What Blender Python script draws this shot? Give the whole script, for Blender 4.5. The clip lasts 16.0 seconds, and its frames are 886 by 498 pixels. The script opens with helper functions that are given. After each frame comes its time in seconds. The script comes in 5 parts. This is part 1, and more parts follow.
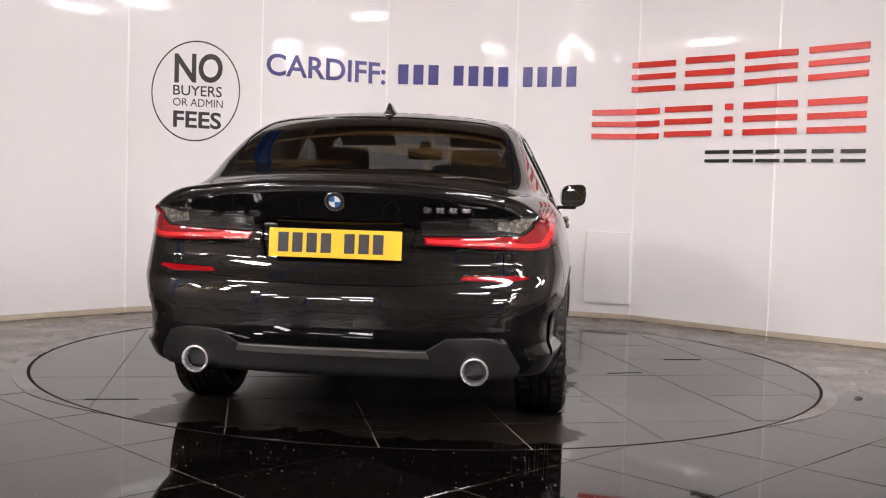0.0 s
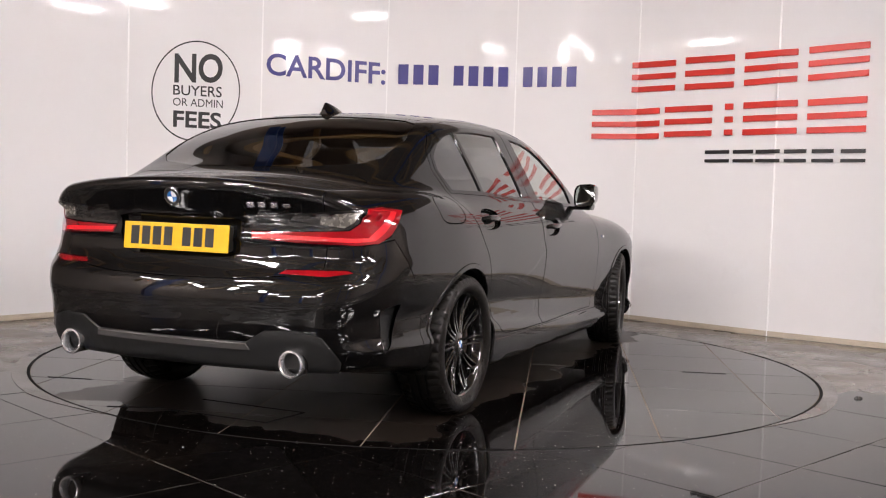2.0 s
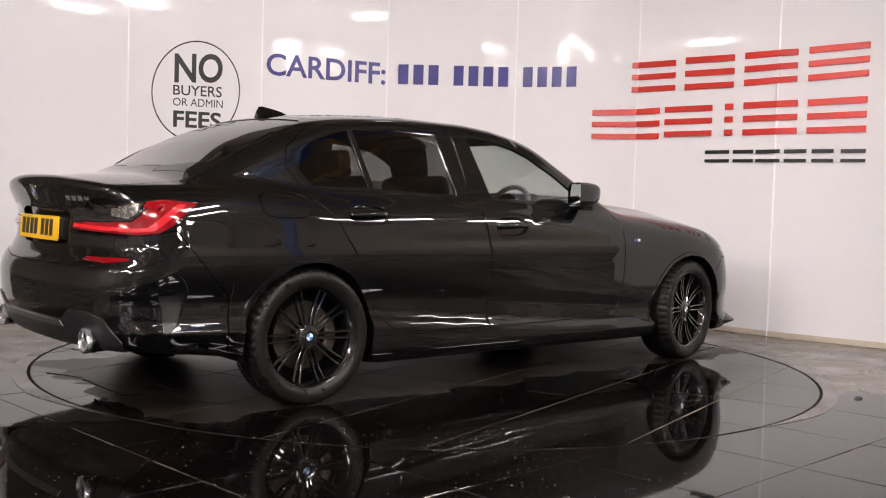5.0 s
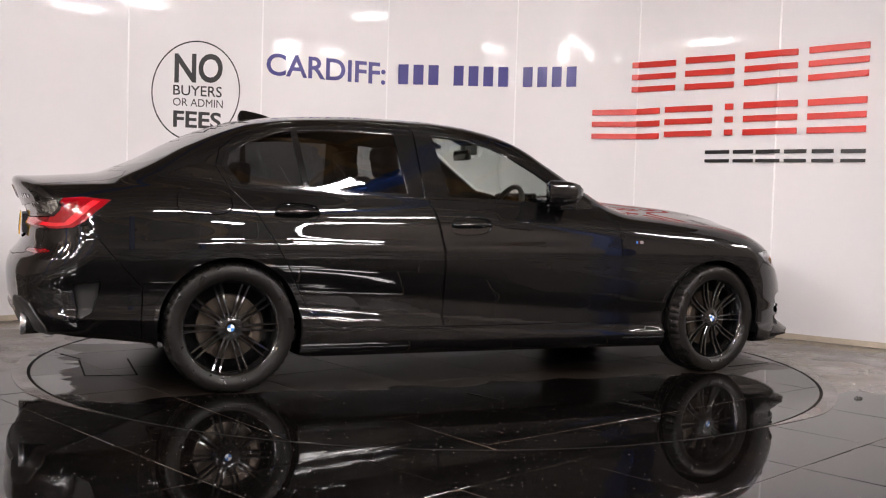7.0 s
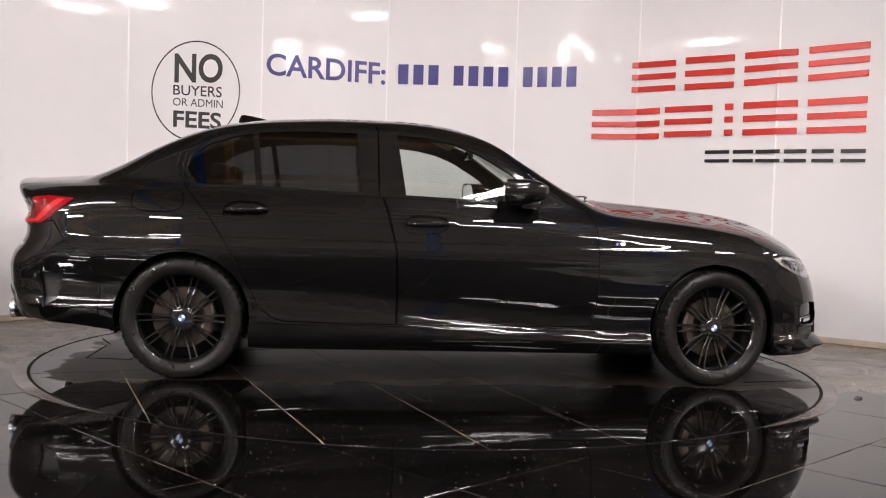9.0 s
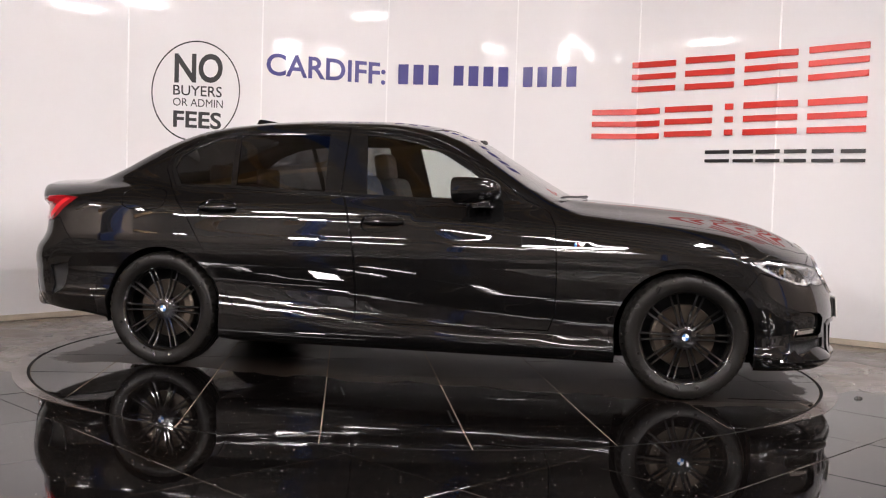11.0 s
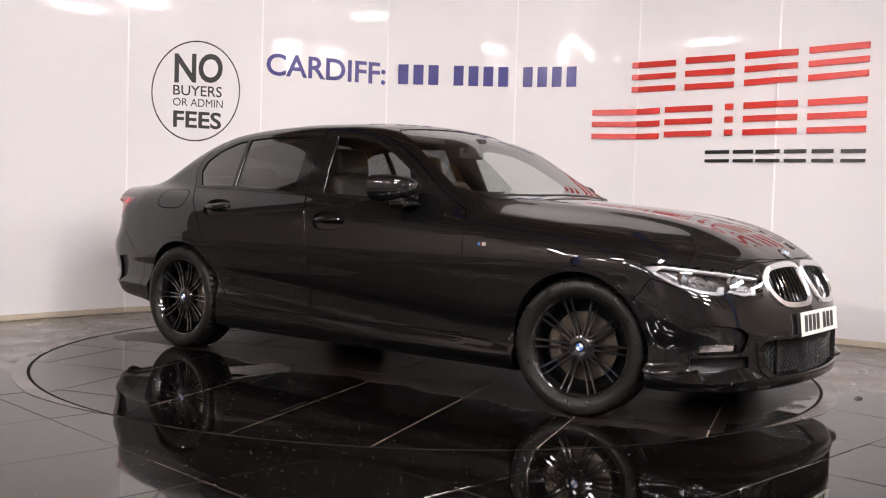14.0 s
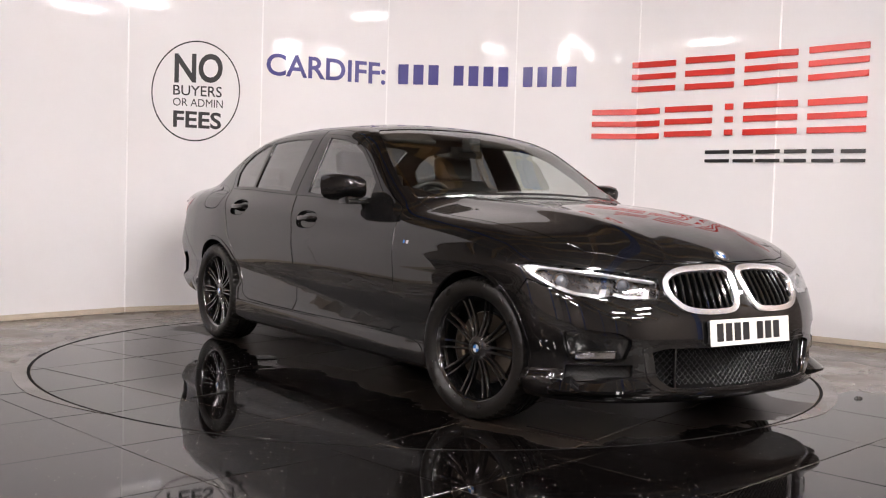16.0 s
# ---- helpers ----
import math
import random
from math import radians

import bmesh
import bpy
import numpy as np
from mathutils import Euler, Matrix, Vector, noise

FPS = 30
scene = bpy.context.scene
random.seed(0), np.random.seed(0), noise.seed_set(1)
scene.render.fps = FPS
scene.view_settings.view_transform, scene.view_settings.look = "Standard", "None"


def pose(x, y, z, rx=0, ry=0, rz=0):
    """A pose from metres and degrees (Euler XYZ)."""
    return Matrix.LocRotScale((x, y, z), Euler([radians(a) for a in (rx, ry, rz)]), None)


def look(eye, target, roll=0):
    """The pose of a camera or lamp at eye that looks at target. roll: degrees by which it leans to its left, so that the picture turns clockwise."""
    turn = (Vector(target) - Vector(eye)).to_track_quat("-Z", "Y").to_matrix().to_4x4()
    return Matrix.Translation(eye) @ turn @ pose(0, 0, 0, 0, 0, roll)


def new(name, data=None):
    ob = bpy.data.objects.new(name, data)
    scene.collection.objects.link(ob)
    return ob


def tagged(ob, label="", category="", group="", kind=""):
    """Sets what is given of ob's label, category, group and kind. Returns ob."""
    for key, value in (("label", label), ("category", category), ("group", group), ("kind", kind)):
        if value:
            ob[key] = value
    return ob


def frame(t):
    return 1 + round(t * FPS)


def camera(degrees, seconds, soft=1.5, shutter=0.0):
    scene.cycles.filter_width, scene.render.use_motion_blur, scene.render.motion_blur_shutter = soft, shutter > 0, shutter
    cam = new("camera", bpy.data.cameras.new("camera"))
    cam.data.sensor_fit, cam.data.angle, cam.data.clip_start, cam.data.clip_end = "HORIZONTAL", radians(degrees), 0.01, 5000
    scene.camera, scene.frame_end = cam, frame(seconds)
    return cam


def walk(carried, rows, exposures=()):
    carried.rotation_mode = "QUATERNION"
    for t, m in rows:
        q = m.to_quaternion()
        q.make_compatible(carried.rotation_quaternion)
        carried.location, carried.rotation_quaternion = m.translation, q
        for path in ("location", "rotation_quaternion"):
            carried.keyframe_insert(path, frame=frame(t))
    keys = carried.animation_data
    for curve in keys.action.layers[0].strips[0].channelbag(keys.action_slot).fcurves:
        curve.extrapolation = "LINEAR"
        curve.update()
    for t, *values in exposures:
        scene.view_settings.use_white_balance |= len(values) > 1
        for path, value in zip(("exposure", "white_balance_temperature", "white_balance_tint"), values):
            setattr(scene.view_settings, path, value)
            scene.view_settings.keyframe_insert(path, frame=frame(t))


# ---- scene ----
# camera on a tripod, everything in metres, turntable centre at the origin
EYE = (0.0, -6.222, 0.976)
YAW, PITCH, ROLL = -0.695, -2.759, 1.735
TARGET = (EYE[0] - math.sin(radians(YAW)) * math.cos(radians(PITCH)),
          EYE[1] + math.cos(radians(YAW)) * math.cos(radians(PITCH)),
          EYE[2] + math.sin(radians(PITCH)))
cam = camera(46.79, 16.0, soft=1.15)
walk(cam, [(0.0, look(EYE, TARGET, ROLL)), (16.0, look(EYE, TARGET, ROLL))], exposures=((0.0, 0.0), (9.2, 0.0), (11.3, 0.12), (16.0, 0.12)))

# ---- world ----
world = bpy.data.worlds.new("world")
world.use_nodes = True
world.node_tree.nodes["Background"].inputs[0].default_value = (0.9, 0.85, 0.8, 1)
world.node_tree.nodes["Background"].inputs[1].default_value = 0.03
scene.world = world


# ---- materials ----
def mat(name, col=(0.5, 0.5, 0.5), rough=0.5, metal=0.0, emit=None, strength=1.0, coat=0.0, spec=0.5, trans=0.0, ior=1.5, alpha=1.0):
    m = bpy.data.materials.new(name)
    m.use_nodes = True
    b = m.node_tree.nodes["Principled BSDF"]
    b.inputs["Base Color"].default_value = (*col, 1)
    b.inputs["Roughness"].default_value = rough
    b.inputs["Metallic"].default_value = metal
    b.inputs["Coat Weight"].default_value = coat
    b.inputs["Coat Roughness"].default_value = 0.02
    b.inputs["Specular IOR Level"].default_value = spec
    b.inputs["Transmission Weight"].default_value = trans
    b.inputs["IOR"].default_value = ior
    b.inputs["Alpha"].default_value = alpha
    if emit:
        b.inputs["Emission Color"].default_value = (*emit, 1)
        b.inputs["Emission Strength"].default_value = strength
    return m


def noisy(m, scale=8.0, amount=0.25, rough=0.1, bump=0.0, bump_scale=60.0, stretch=(1, 1, 1), random_tint=0.0):
    """Two scales of variation on colour and roughness, and a fine relief."""
    nt = m.node_tree
    b = nt.nodes["Principled BSDF"]
    tc = nt.nodes.new("ShaderNodeTexCoord")
    mp = nt.nodes.new("ShaderNodeMapping")
    mp.inputs["Scale"].default_value = stretch
    nt.links.new(tc.outputs["Object"], mp.inputs["Vector"])
    fac = []
    for k, s in enumerate((scale, scale * 7.3)):
        n = nt.nodes.new("ShaderNodeTexNoise")
        n.inputs["Scale"].default_value = s
        n.inputs["Detail"].default_value = 5
        nt.links.new(mp.outputs[0], n.inputs["Vector"])
        fac.append(n.outputs["Fac"])
    mx = nt.nodes.new("ShaderNodeMath")
    mx.operation = "MULTIPLY_ADD"
    mx.inputs[1].default_value = 0.4
    nt.links.new(fac[1], mx.inputs[0])
    sc = nt.nodes.new("ShaderNodeMath")
    sc.operation = "MULTIPLY"
    sc.inputs[1].default_value = 0.6
    nt.links.new(fac[0], sc.inputs[0])
    nt.links.new(sc.outputs[0], mx.inputs[2])
    col = b.inputs["Base Color"].default_value[:]
    ramp = nt.nodes.new("ShaderNodeMix")
    ramp.data_type = "RGBA"
    ramp.inputs["A"].default_value = (*[c * (1 - amount) for c in col[:3]], 1)
    ramp.inputs["B"].default_value = (*[min(1, c * (1 + amount)) for c in col[:3]], 1)
    nt.links.new(mx.outputs[0], ramp.inputs["Factor"])
    out = ramp.outputs["Result"]
    if random_tint:
        oi = nt.nodes.new("ShaderNodeObjectInfo")
        hsv = nt.nodes.new("ShaderNodeHueSaturation")
        mr = nt.nodes.new("ShaderNodeMapRange")
        mr.inputs["To Min"].default_value, mr.inputs["To Max"].default_value = 1 - random_tint, 1 + random_tint
        nt.links.new(oi.outputs["Random"], mr.inputs["Value"])
        nt.links.new(mr.outputs[0], hsv.inputs["Value"])
        nt.links.new(out, hsv.inputs["Color"])
        out = hsv.outputs["Color"]
    nt.links.new(out, b.inputs["Base Color"])
    r0 = b.inputs["Roughness"].default_value
    mr = nt.nodes.new("ShaderNodeMapRange")
    mr.inputs["From Min"].default_value, mr.inputs["From Max"].default_value = 0.3, 0.7
    mr.inputs["To Min"].default_value, mr.inputs["To Max"].default_value = max(0.0, r0 - rough), min(1.0, r0 + rough)
    nt.links.new(fac[0], mr.inputs["Value"])
    nt.links.new(mr.outputs[0], b.inputs["Roughness"])
    if bump:
        n = nt.nodes.new("ShaderNodeTexNoise")
        n.inputs["Scale"].default_value = bump_scale
        nt.links.new(mp.outputs[0], n.inputs["Vector"])
        bp = nt.nodes.new("ShaderNodeBump")
        bp.inputs["Strength"].default_value = bump
        bp.inputs["Distance"].default_value = 0.01
        nt.links.new(n.outputs["Fac"], bp.inputs["Height"])
        nt.links.new(bp.outputs[0], b.inputs["Normal"])
    return m


def granite(name, base, rough, tint=0.15, dry=None):
    """Polished black granite tile; its sparkling glints are painted in as small pale flecks."""
    m = noisy(mat(name, base, rough, spec=0.26), 1.7, 0.35, 0.02, random_tint=tint)
    nt = m.node_tree
    b = nt.nodes["Principled BSDF"]
    tc = nt.nodes.new("ShaderNodeTexCoord")
    v = nt.nodes.new("ShaderNodeTexVoronoi")
    v.voronoi_dimensions = "2D"
    v.inputs["Scale"].default_value = 26.0
    nt.links.new(tc.outputs["Object"], v.inputs["Vector"])
    lt = nt.nodes.new("ShaderNodeMath")
    lt.operation = "LESS_THAN"
    lt.inputs[1].default_value = 0.05
    nt.links.new(v.outputs["Distance"], lt.inputs[0])
    pick = nt.nodes.new("ShaderNodeSeparateColor")
    nt.links.new(v.outputs["Color"], pick.inputs[0])
    gt = nt.nodes.new("ShaderNodeMath")
    gt.operation = "GREATER_THAN"
    gt.inputs[1].default_value = 0.86
    nt.links.new(pick.outputs[0], gt.inputs[0])
    mu = nt.nodes.new("ShaderNodeMath")
    mu.operation = "MULTIPLY"
    nt.links.new(lt.outputs[0], mu.inputs[0])
    nt.links.new(gt.outputs[0], mu.inputs[1])
    old = b.inputs["Base Color"].links[0].from_socket
    mix = nt.nodes.new("ShaderNodeMix")
    mix.data_type = "RGBA"
    mix.inputs["B"].default_value = (0.75, 0.72, 0.7, 1)
    nt.links.new(mu.outputs[0], mix.inputs["Factor"])
    nt.links.new(old, mix.inputs["A"])
    dn = nt.nodes.new("ShaderNodeTexNoise")
    dn.inputs["Scale"].default_value = 1.1
    dn.inputs["Detail"].default_value = 8
    dn.inputs["Distortion"].default_value = 0.6
    nt.links.new(tc.outputs["Object"], dn.inputs["Vector"])
    dr = nt.nodes.new("ShaderNodeMapRange")
    dr.inputs["From Min"].default_value, dr.inputs["From Max"].default_value = 0.55, 0.80
    dr.inputs["To Min"].default_value, dr.inputs["To Max"].default_value = 0.0, 0.075
    nt.links.new(dn.outputs["Fac"], dr.inputs["Value"])
    dust = nt.nodes.new("ShaderNodeMix")
    dust.data_type = "RGBA"
    dust.inputs["B"].default_value = (0.060, 0.041, 0.029, 1)
    nt.links.new(dr.outputs[0], dust.inputs["Factor"])
    nt.links.new(mix.outputs["Result"], dust.inputs["A"])
    nt.links.new(dust.outputs["Result"], b.inputs["Base Color"])
    ro = b.inputs["Roughness"].links[0].from_socket
    ad = nt.nodes.new("ShaderNodeMath")
    ad.operation = "MULTIPLY_ADD"
    ad.inputs[1].default_value = 0.25
    nt.links.new(dr.outputs[0], ad.inputs[0])
    nt.links.new(ro, ad.inputs[2])
    nt.links.new(ad.outputs[0], b.inputs["Roughness"])
    if dry:
        # a dry dusty patch with a ragged outline, dry = half its length and width
        sep = nt.nodes.new("ShaderNodeSeparateXYZ")
        nt.links.new(tc.outputs["Object"], sep.inputs[0])
        rag = nt.nodes.new("ShaderNodeTexNoise")
        rag.inputs["Scale"].default_value = 2.6
        rag.inputs["Detail"].default_value = 6
        nt.links.new(tc.outputs["Object"], rag.inputs["Vector"])
        sides = []
        for axis, half, mid in ((0, dry[0], 0.07), (1, dry[1], 0.08)):
            off = nt.nodes.new("ShaderNodeMath")
            off.operation = "ADD"
            off.inputs[1].default_value = -mid
            nt.links.new(sep.outputs[axis], off.inputs[0])
            ab = nt.nodes.new("ShaderNodeMath")
            ab.operation = "ABSOLUTE"
            nt.links.new(off.outputs[0], ab.inputs[0])
            wob = nt.nodes.new("ShaderNodeMath")
            wob.operation = "MULTIPLY_ADD"
            wob.inputs[1].default_value = 0.55
            nt.links.new(rag.outputs["Fac"], wob.inputs[0])
            nt.links.new(ab.outputs[0], wob.inputs[2])
            mr = nt.nodes.new("ShaderNodeMapRange")
            mr.inputs["From Min"].default_value, mr.inputs["From Max"].default_value = half + 0.275, half + 0.245
            nt.links.new(wob.outputs[0], mr.inputs["Value"])
            sides.append(mr.outputs[0])
        both = nt.nodes.new("ShaderNodeMath")
        both.operation = "MULTIPLY"
        nt.links.new(sides[0], both.inputs[0])
        nt.links.new(sides[1], both.inputs[1])
        part_dry = nt.nodes.new("ShaderNodeMath")
        part_dry.operation = "MULTIPLY"
        part_dry.inputs[1].default_value = 0.8
        nt.links.new(both.outputs[0], part_dry.inputs[0])
        dm = nt.nodes.new("ShaderNodeMix")
        dm.data_type = "RGBA"
        dm.inputs["B"].default_value = (0.0120, 0.0088, 0.0066, 1)
        nt.links.new(part_dry.outputs[0], dm.inputs["Factor"])
        nt.links.new(dust.outputs["Result"], dm.inputs["A"])
        nt.links.new(dm.outputs["Result"], b.inputs["Base Color"])
        ra = nt.nodes.new("ShaderNodeMath")
        ra.operation = "MULTIPLY_ADD"
        ra.inputs[1].default_value = 0.34
        nt.links.new(both.outputs[0], ra.inputs[0])
        nt.links.new(ad.outputs[0], ra.inputs[2])
        nt.links.new(ra.outputs[0], b.inputs["Roughness"])
    return m


PAINT = mat("black_paint", (0.0026, 0.0025, 0.0026), 0.4, coat=1.0, spec=0.05)
PAINT.node_tree.nodes["Principled BSDF"].inputs["Coat Roughness"].default_value = 0.012
GLOSS = mat("gloss_black_trim", (0.006, 0.006, 0.006), 0.08)
SATIN = noisy(mat("satin_black_plastic", (0.012, 0.012, 0.012), 0.42), 20, 0.2, 0.08, 0.05, 400)
DARK = mat("dark_cavity", (0.004, 0.004, 0.004), 0.8, spec=0.1)
GREY_TRIM = noisy(mat("dark_grey_plastic", (0.10, 0.095, 0.093), 0.32, 0.4), 20, 0.15, 0.05)
RUBBER = noisy(mat("tyre_rubber", (0.006, 0.0054, 0.0048), 0.36, spec=0.2), 30, 0.3, 0.12, 0.15, 200)
RIM = mat("gloss_black_alloy", (0.004, 0.004, 0.004), 0.12, coat=1.0)
STEEL = noisy(mat("brake_disc_steel", (0.075, 0.062, 0.050), 0.42, 1.0), 12, 0.2, 0.1)
CHROME = mat("chrome", (0.82, 0.82, 0.84), 0.09, 1.0)
RED_LENS = mat("red_lens", (0.20, 0.002, 0.006), 0.10, coat=1.0)
RED_CORE = mat("red_light_bar", (0.55, 0.012, 0.02), 0.2, coat=1.0)
SILVER_LENS = noisy(mat("smoked_silver_lens", (0.20, 0.19, 0.17), 0.25, 0.5, coat=1.0), 60, 0.7, 0.1)
SATIN_CHROME = mat("satin_chrome", (0.86, 0.86, 0.88), 0.25, 0.95)
GRILLE_MAT = mat("grille_plastic", (0.004, 0.004, 0.004), 0.3, spec=0.25)
RED_DARK = mat("dark_red_lens", (0.11, 0.004, 0.006), 0.15, coat=1.0)
SMOKE_LENS = noisy(mat("smoked_lens", (0.012, 0.011, 0.011), 0.2, coat=1.0), 14, 0.6, 0.05)
LAMP_SILVER = mat("lamp_reflector", (0.7, 0.71, 0.72), 0.18, 1.0)
LAMP_WHITE = mat("light_guide", (0.62, 0.63, 0.65), 0.22, 0.5, coat=1.0)
PLATE_Y = noisy(mat("yellow_plate", (0.72, 0.42, 0.008), 0.35, coat=0.3), 20, 0.08, 0.05)
PLATE_W = noisy(mat("white_plate", (0.8, 0.8, 0.74), 0.35, coat=0.3), 20, 0.08, 0.05)
INK = mat("black_ink", (0.012, 0.012, 0.013), 0.45)
BLUE_EN = mat("blue_enamel", (0.04, 0.16, 0.45), 0.2, coat=1.0)
WHITE_EN = mat("white_enamel", (0.8, 0.8, 0.82), 0.2, coat=1.0)
SEAT = noisy(mat("black_leather", (0.02, 0.019, 0.018), 0.5), 30, 0.3, 0.1, 0.1, 120)
LINING = noisy(mat("cabin_lining", (0.03, 0.029, 0.028), 0.8), 30, 0.2, 0.1)


def glass_mat(name, col, through_amount):
    """Thin tinted car glass: a clear tinted pane with a mirror-like face."""
    m = bpy.data.materials.new(name)
    m.use_nodes = True
    nt = m.node_tree
    for n in list(nt.nodes):
        nt.nodes.remove(n)
    out = nt.nodes.new("ShaderNodeOutputMaterial")
    tr = nt.nodes.new("ShaderNodeBsdfTransparent")
    tr.inputs[0].default_value = (*[c * through_amount for c in col], 1)
    gl = nt.nodes.new("ShaderNodeBsdfGlossy")
    gl.inputs["Roughness"].default_value = 0.01
    lw = nt.nodes.new("ShaderNodeLayerWeight")
    lw.inputs[0].default_value = 0.5
    pw = nt.nodes.new("ShaderNodeMath")
    pw.operation = "POWER"
    pw.inputs[1].default_value = 3.0
    nt.links.new(lw.outputs["Facing"], pw.inputs[0])
    ml = nt.nodes.new("ShaderNodeMath")
    ml.operation = "MULTIPLY_ADD"
    ml.inputs[1].default_value, ml.inputs[2].default_value = 0.89, 0.11
    ml.use_clamp = True
    nt.links.new(pw.outputs[0], ml.inputs[0])
    mx = nt.nodes.new("ShaderNodeMixShader")
    nt.links.new(ml.outputs[0], mx.inputs[0])
    nt.links.new(tr.outputs[0], mx.inputs[1])
    nt.links.new(gl.outputs[0], mx.inputs[2])
    nt.links.new(mx.outputs[0], out.inputs[0])
    return m


GLASS = glass_mat("clear_glass", (0.92, 0.97, 0.94), 0.88)
GLASS_TINT = glass_mat("privacy_glass", (0.9, 0.93, 0.95), 0.22)
GLASS_REAR = glass_mat("rear_glass", (0.92, 0.93, 0.95), 0.16)
LENS_CLEAR = glass_mat("lamp_cover", (1, 1, 1), 0.93)


# ---- mesh helpers ----
def mesh_ob(name, verts, faces, material, parent=None, label="", smooth=False, normals=None):
    me = bpy.data.meshes.new(name)
    me.from_pydata([tuple(v) for v in verts], [], faces)
    me.materials.append(material)
    if smooth:
        me.shade_smooth()
    if normals is not None:
        me.normals_split_custom_set_from_vertices([tuple(n) for n in normals])
    ob = new(name, me)
    ob.parent = parent
    if label:
        ob["label"] = label
    return ob


def part(name, bm, material, parent=None, label="", smooth=False, sharp=35):
    me = bpy.data.meshes.new(name)
    bm.normal_update()
    bm.to_mesh(me)
    bm.free()
    me.materials.append(material)
    if smooth:
        me.shade_smooth()
        me.set_sharp_from_angle(angle=radians(sharp))
    ob = new(name, me)
    ob.parent = parent
    if label:
        ob["label"] = label
    return ob


def box(bm, cx, cy, cz, sx, sy, sz, m=None, bevel=0.0):
    r = bmesh.ops.create_cube(bm, size=1, matrix=(m or Matrix()) @ Matrix.Translation((cx, cy, cz)) @ Matrix.Diagonal((sx, sy, sz, 1)))
    if bevel:
        es = {e for v in r["verts"] for e in v.link_edges}
        bmesh.ops.bevel(bm, geom=list(es), offset=bevel, segments=2, affect="EDGES", profile=0.6)


def rod(bm, a, b, r, seg=10, r2=None):
    a, b = Vector(a), Vector(b)
    d = b - a
    m = Matrix.Translation((a + b) / 2) @ d.to_track_quat("Z", "Y").to_matrix().to_4x4()
    bmesh.ops.create_cone(bm, cap_ends=True, segments=seg, radius1=r, radius2=r if r2 is None else r2, depth=d.length, matrix=m)


def lathe(bm, profile, seg=48, m=None, closed=False):
    """Turns (radius, height) points round the z axis."""
    m = m or Matrix()
    rings = []
    for r, h in profile:
        rings.append([bm.verts.new(m @ Vector((r * math.cos(2 * math.pi * k / seg), r * math.sin(2 * math.pi * k / seg), h))) for k in range(seg)])
    pairs = list(zip(rings, rings[1:])) + ([(rings[-1], rings[0])] if closed else [])
    for p, q in pairs:
        for k in range(seg):
            bm.faces.new((p[k], p[(k + 1) % seg], q[(k + 1) % seg], q[k]))
    return rings


def empty(name, parent=None):
    ob = new(name)
    ob.parent = parent
    return ob


# ---- the showroom bay: curved wall of flat white panels ----
SEAMS = [(-3.56, 0.15), (-3.33, 0.92), (-2.434, 1.965), (-1.486, 2.603), (-0.428, 2.885), (0.706, 2.832), (1.715, 2.478), (2.610, 1.600), (3.40, 0.98), (3.68, -0.20)]
WALL_H = 3.3
WALL_PAINT = noisy(mat("white_gloss_panel", (0.80, 0.785, 0.79), 0.30, spec=0.12, coat=0.22), 1.2, 0.03, 0.04, 0.03, 3.0)
WALL_PAINT.node_tree.nodes["Principled BSDF"].inputs["Coat Roughness"].default_value = 0.04
SKIRT = noisy(mat("dirty_white_skirting", (0.50, 0.43, 0.34), 0.5), 7, 0.45, 0.1, stretch=(1, 1, 4))
SEAM_WHITE = mat("joint_strip", (0.92, 0.91, 0.91), 0.3)
bay = tagged(empty("wall_curved"), "curved bay wall of glossy white flat panels", "wall", kind="structure")
ARC = [1.5104]
for (ax, ay), (bx, by) in zip(SEAMS, SEAMS[1:]):
    ARC.append(ARC[-1] + math.hypot(bx - ax, by - ay))


def on_wall(s, z, out=0.0):
    """The place s metres along the bay wall, z up, out metres proud of its face."""
    k = max(i for i in range(len(SEAMS) - 1) if ARC[i] <= max(s, ARC[0]))
    (ax, ay), (bx, by) = SEAMS[k], SEAMS[k + 1]
    n = ARC[k + 1] - ARC[k]
    f = (s - ARC[k]) / n
    ux, uy = (bx - ax) / n, (by - ay) / n
    return Vector((ax + (bx - ax) * f + uy * out, ay + (by - ay) * f - ux * out, z))


def face_way(k):
    """Direction along panel k, in radians."""
    k = min(max(k, 0), len(SEAMS) - 2)
    return math.atan2(SEAMS[k + 1][1] - SEAMS[k][1], SEAMS[k + 1][0] - SEAMS[k][0])


def wall_panel(m, n, k):
    """A gently bowed panel: its face runs on smoothly into its neighbours."""
    cols = [(0.0015 + (n - 0.003) * i / 8) for i in range(9)]
    v = [m @ Vector((x, y, z)) for x in cols for y in (0.0, 0.06) for z in (0.0, WALL_H)]
    f = []
    for i in range(8):
        a, b = 4 * i, 4 * i + 4
        f += [(a, b, b + 1, a + 1), (b + 2, a + 2, a + 3, b + 3), (a + 1, b + 1, b + 3, a + 3), (b, a, a + 2, b + 2)]
    f += [(0, 1, 3, 2), (32, 34, 35, 33)]
    ob = mesh_ob("panel", v, f, WALL_PAINT, bay)
    me = ob.data
    w0, w1 = (face_way(k - 1) + face_way(k)) / 2, (face_way(k) + face_way(k + 1)) / 2
    nr = []
    for p in me.polygons:
        for li in p.loop_indices:
            vi = me.loops[li].vertex_index
            if p.index % 4 == 0 and p.index < 32:
                w = w0 + (w1 - w0) * (vi // 4) / 8
                nr.append((math.sin(w), -math.cos(w), 0))
            else:
                nr.append(tuple(p.normal))
    me.shade_smooth()
    me.normals_split_custom_set(nr)


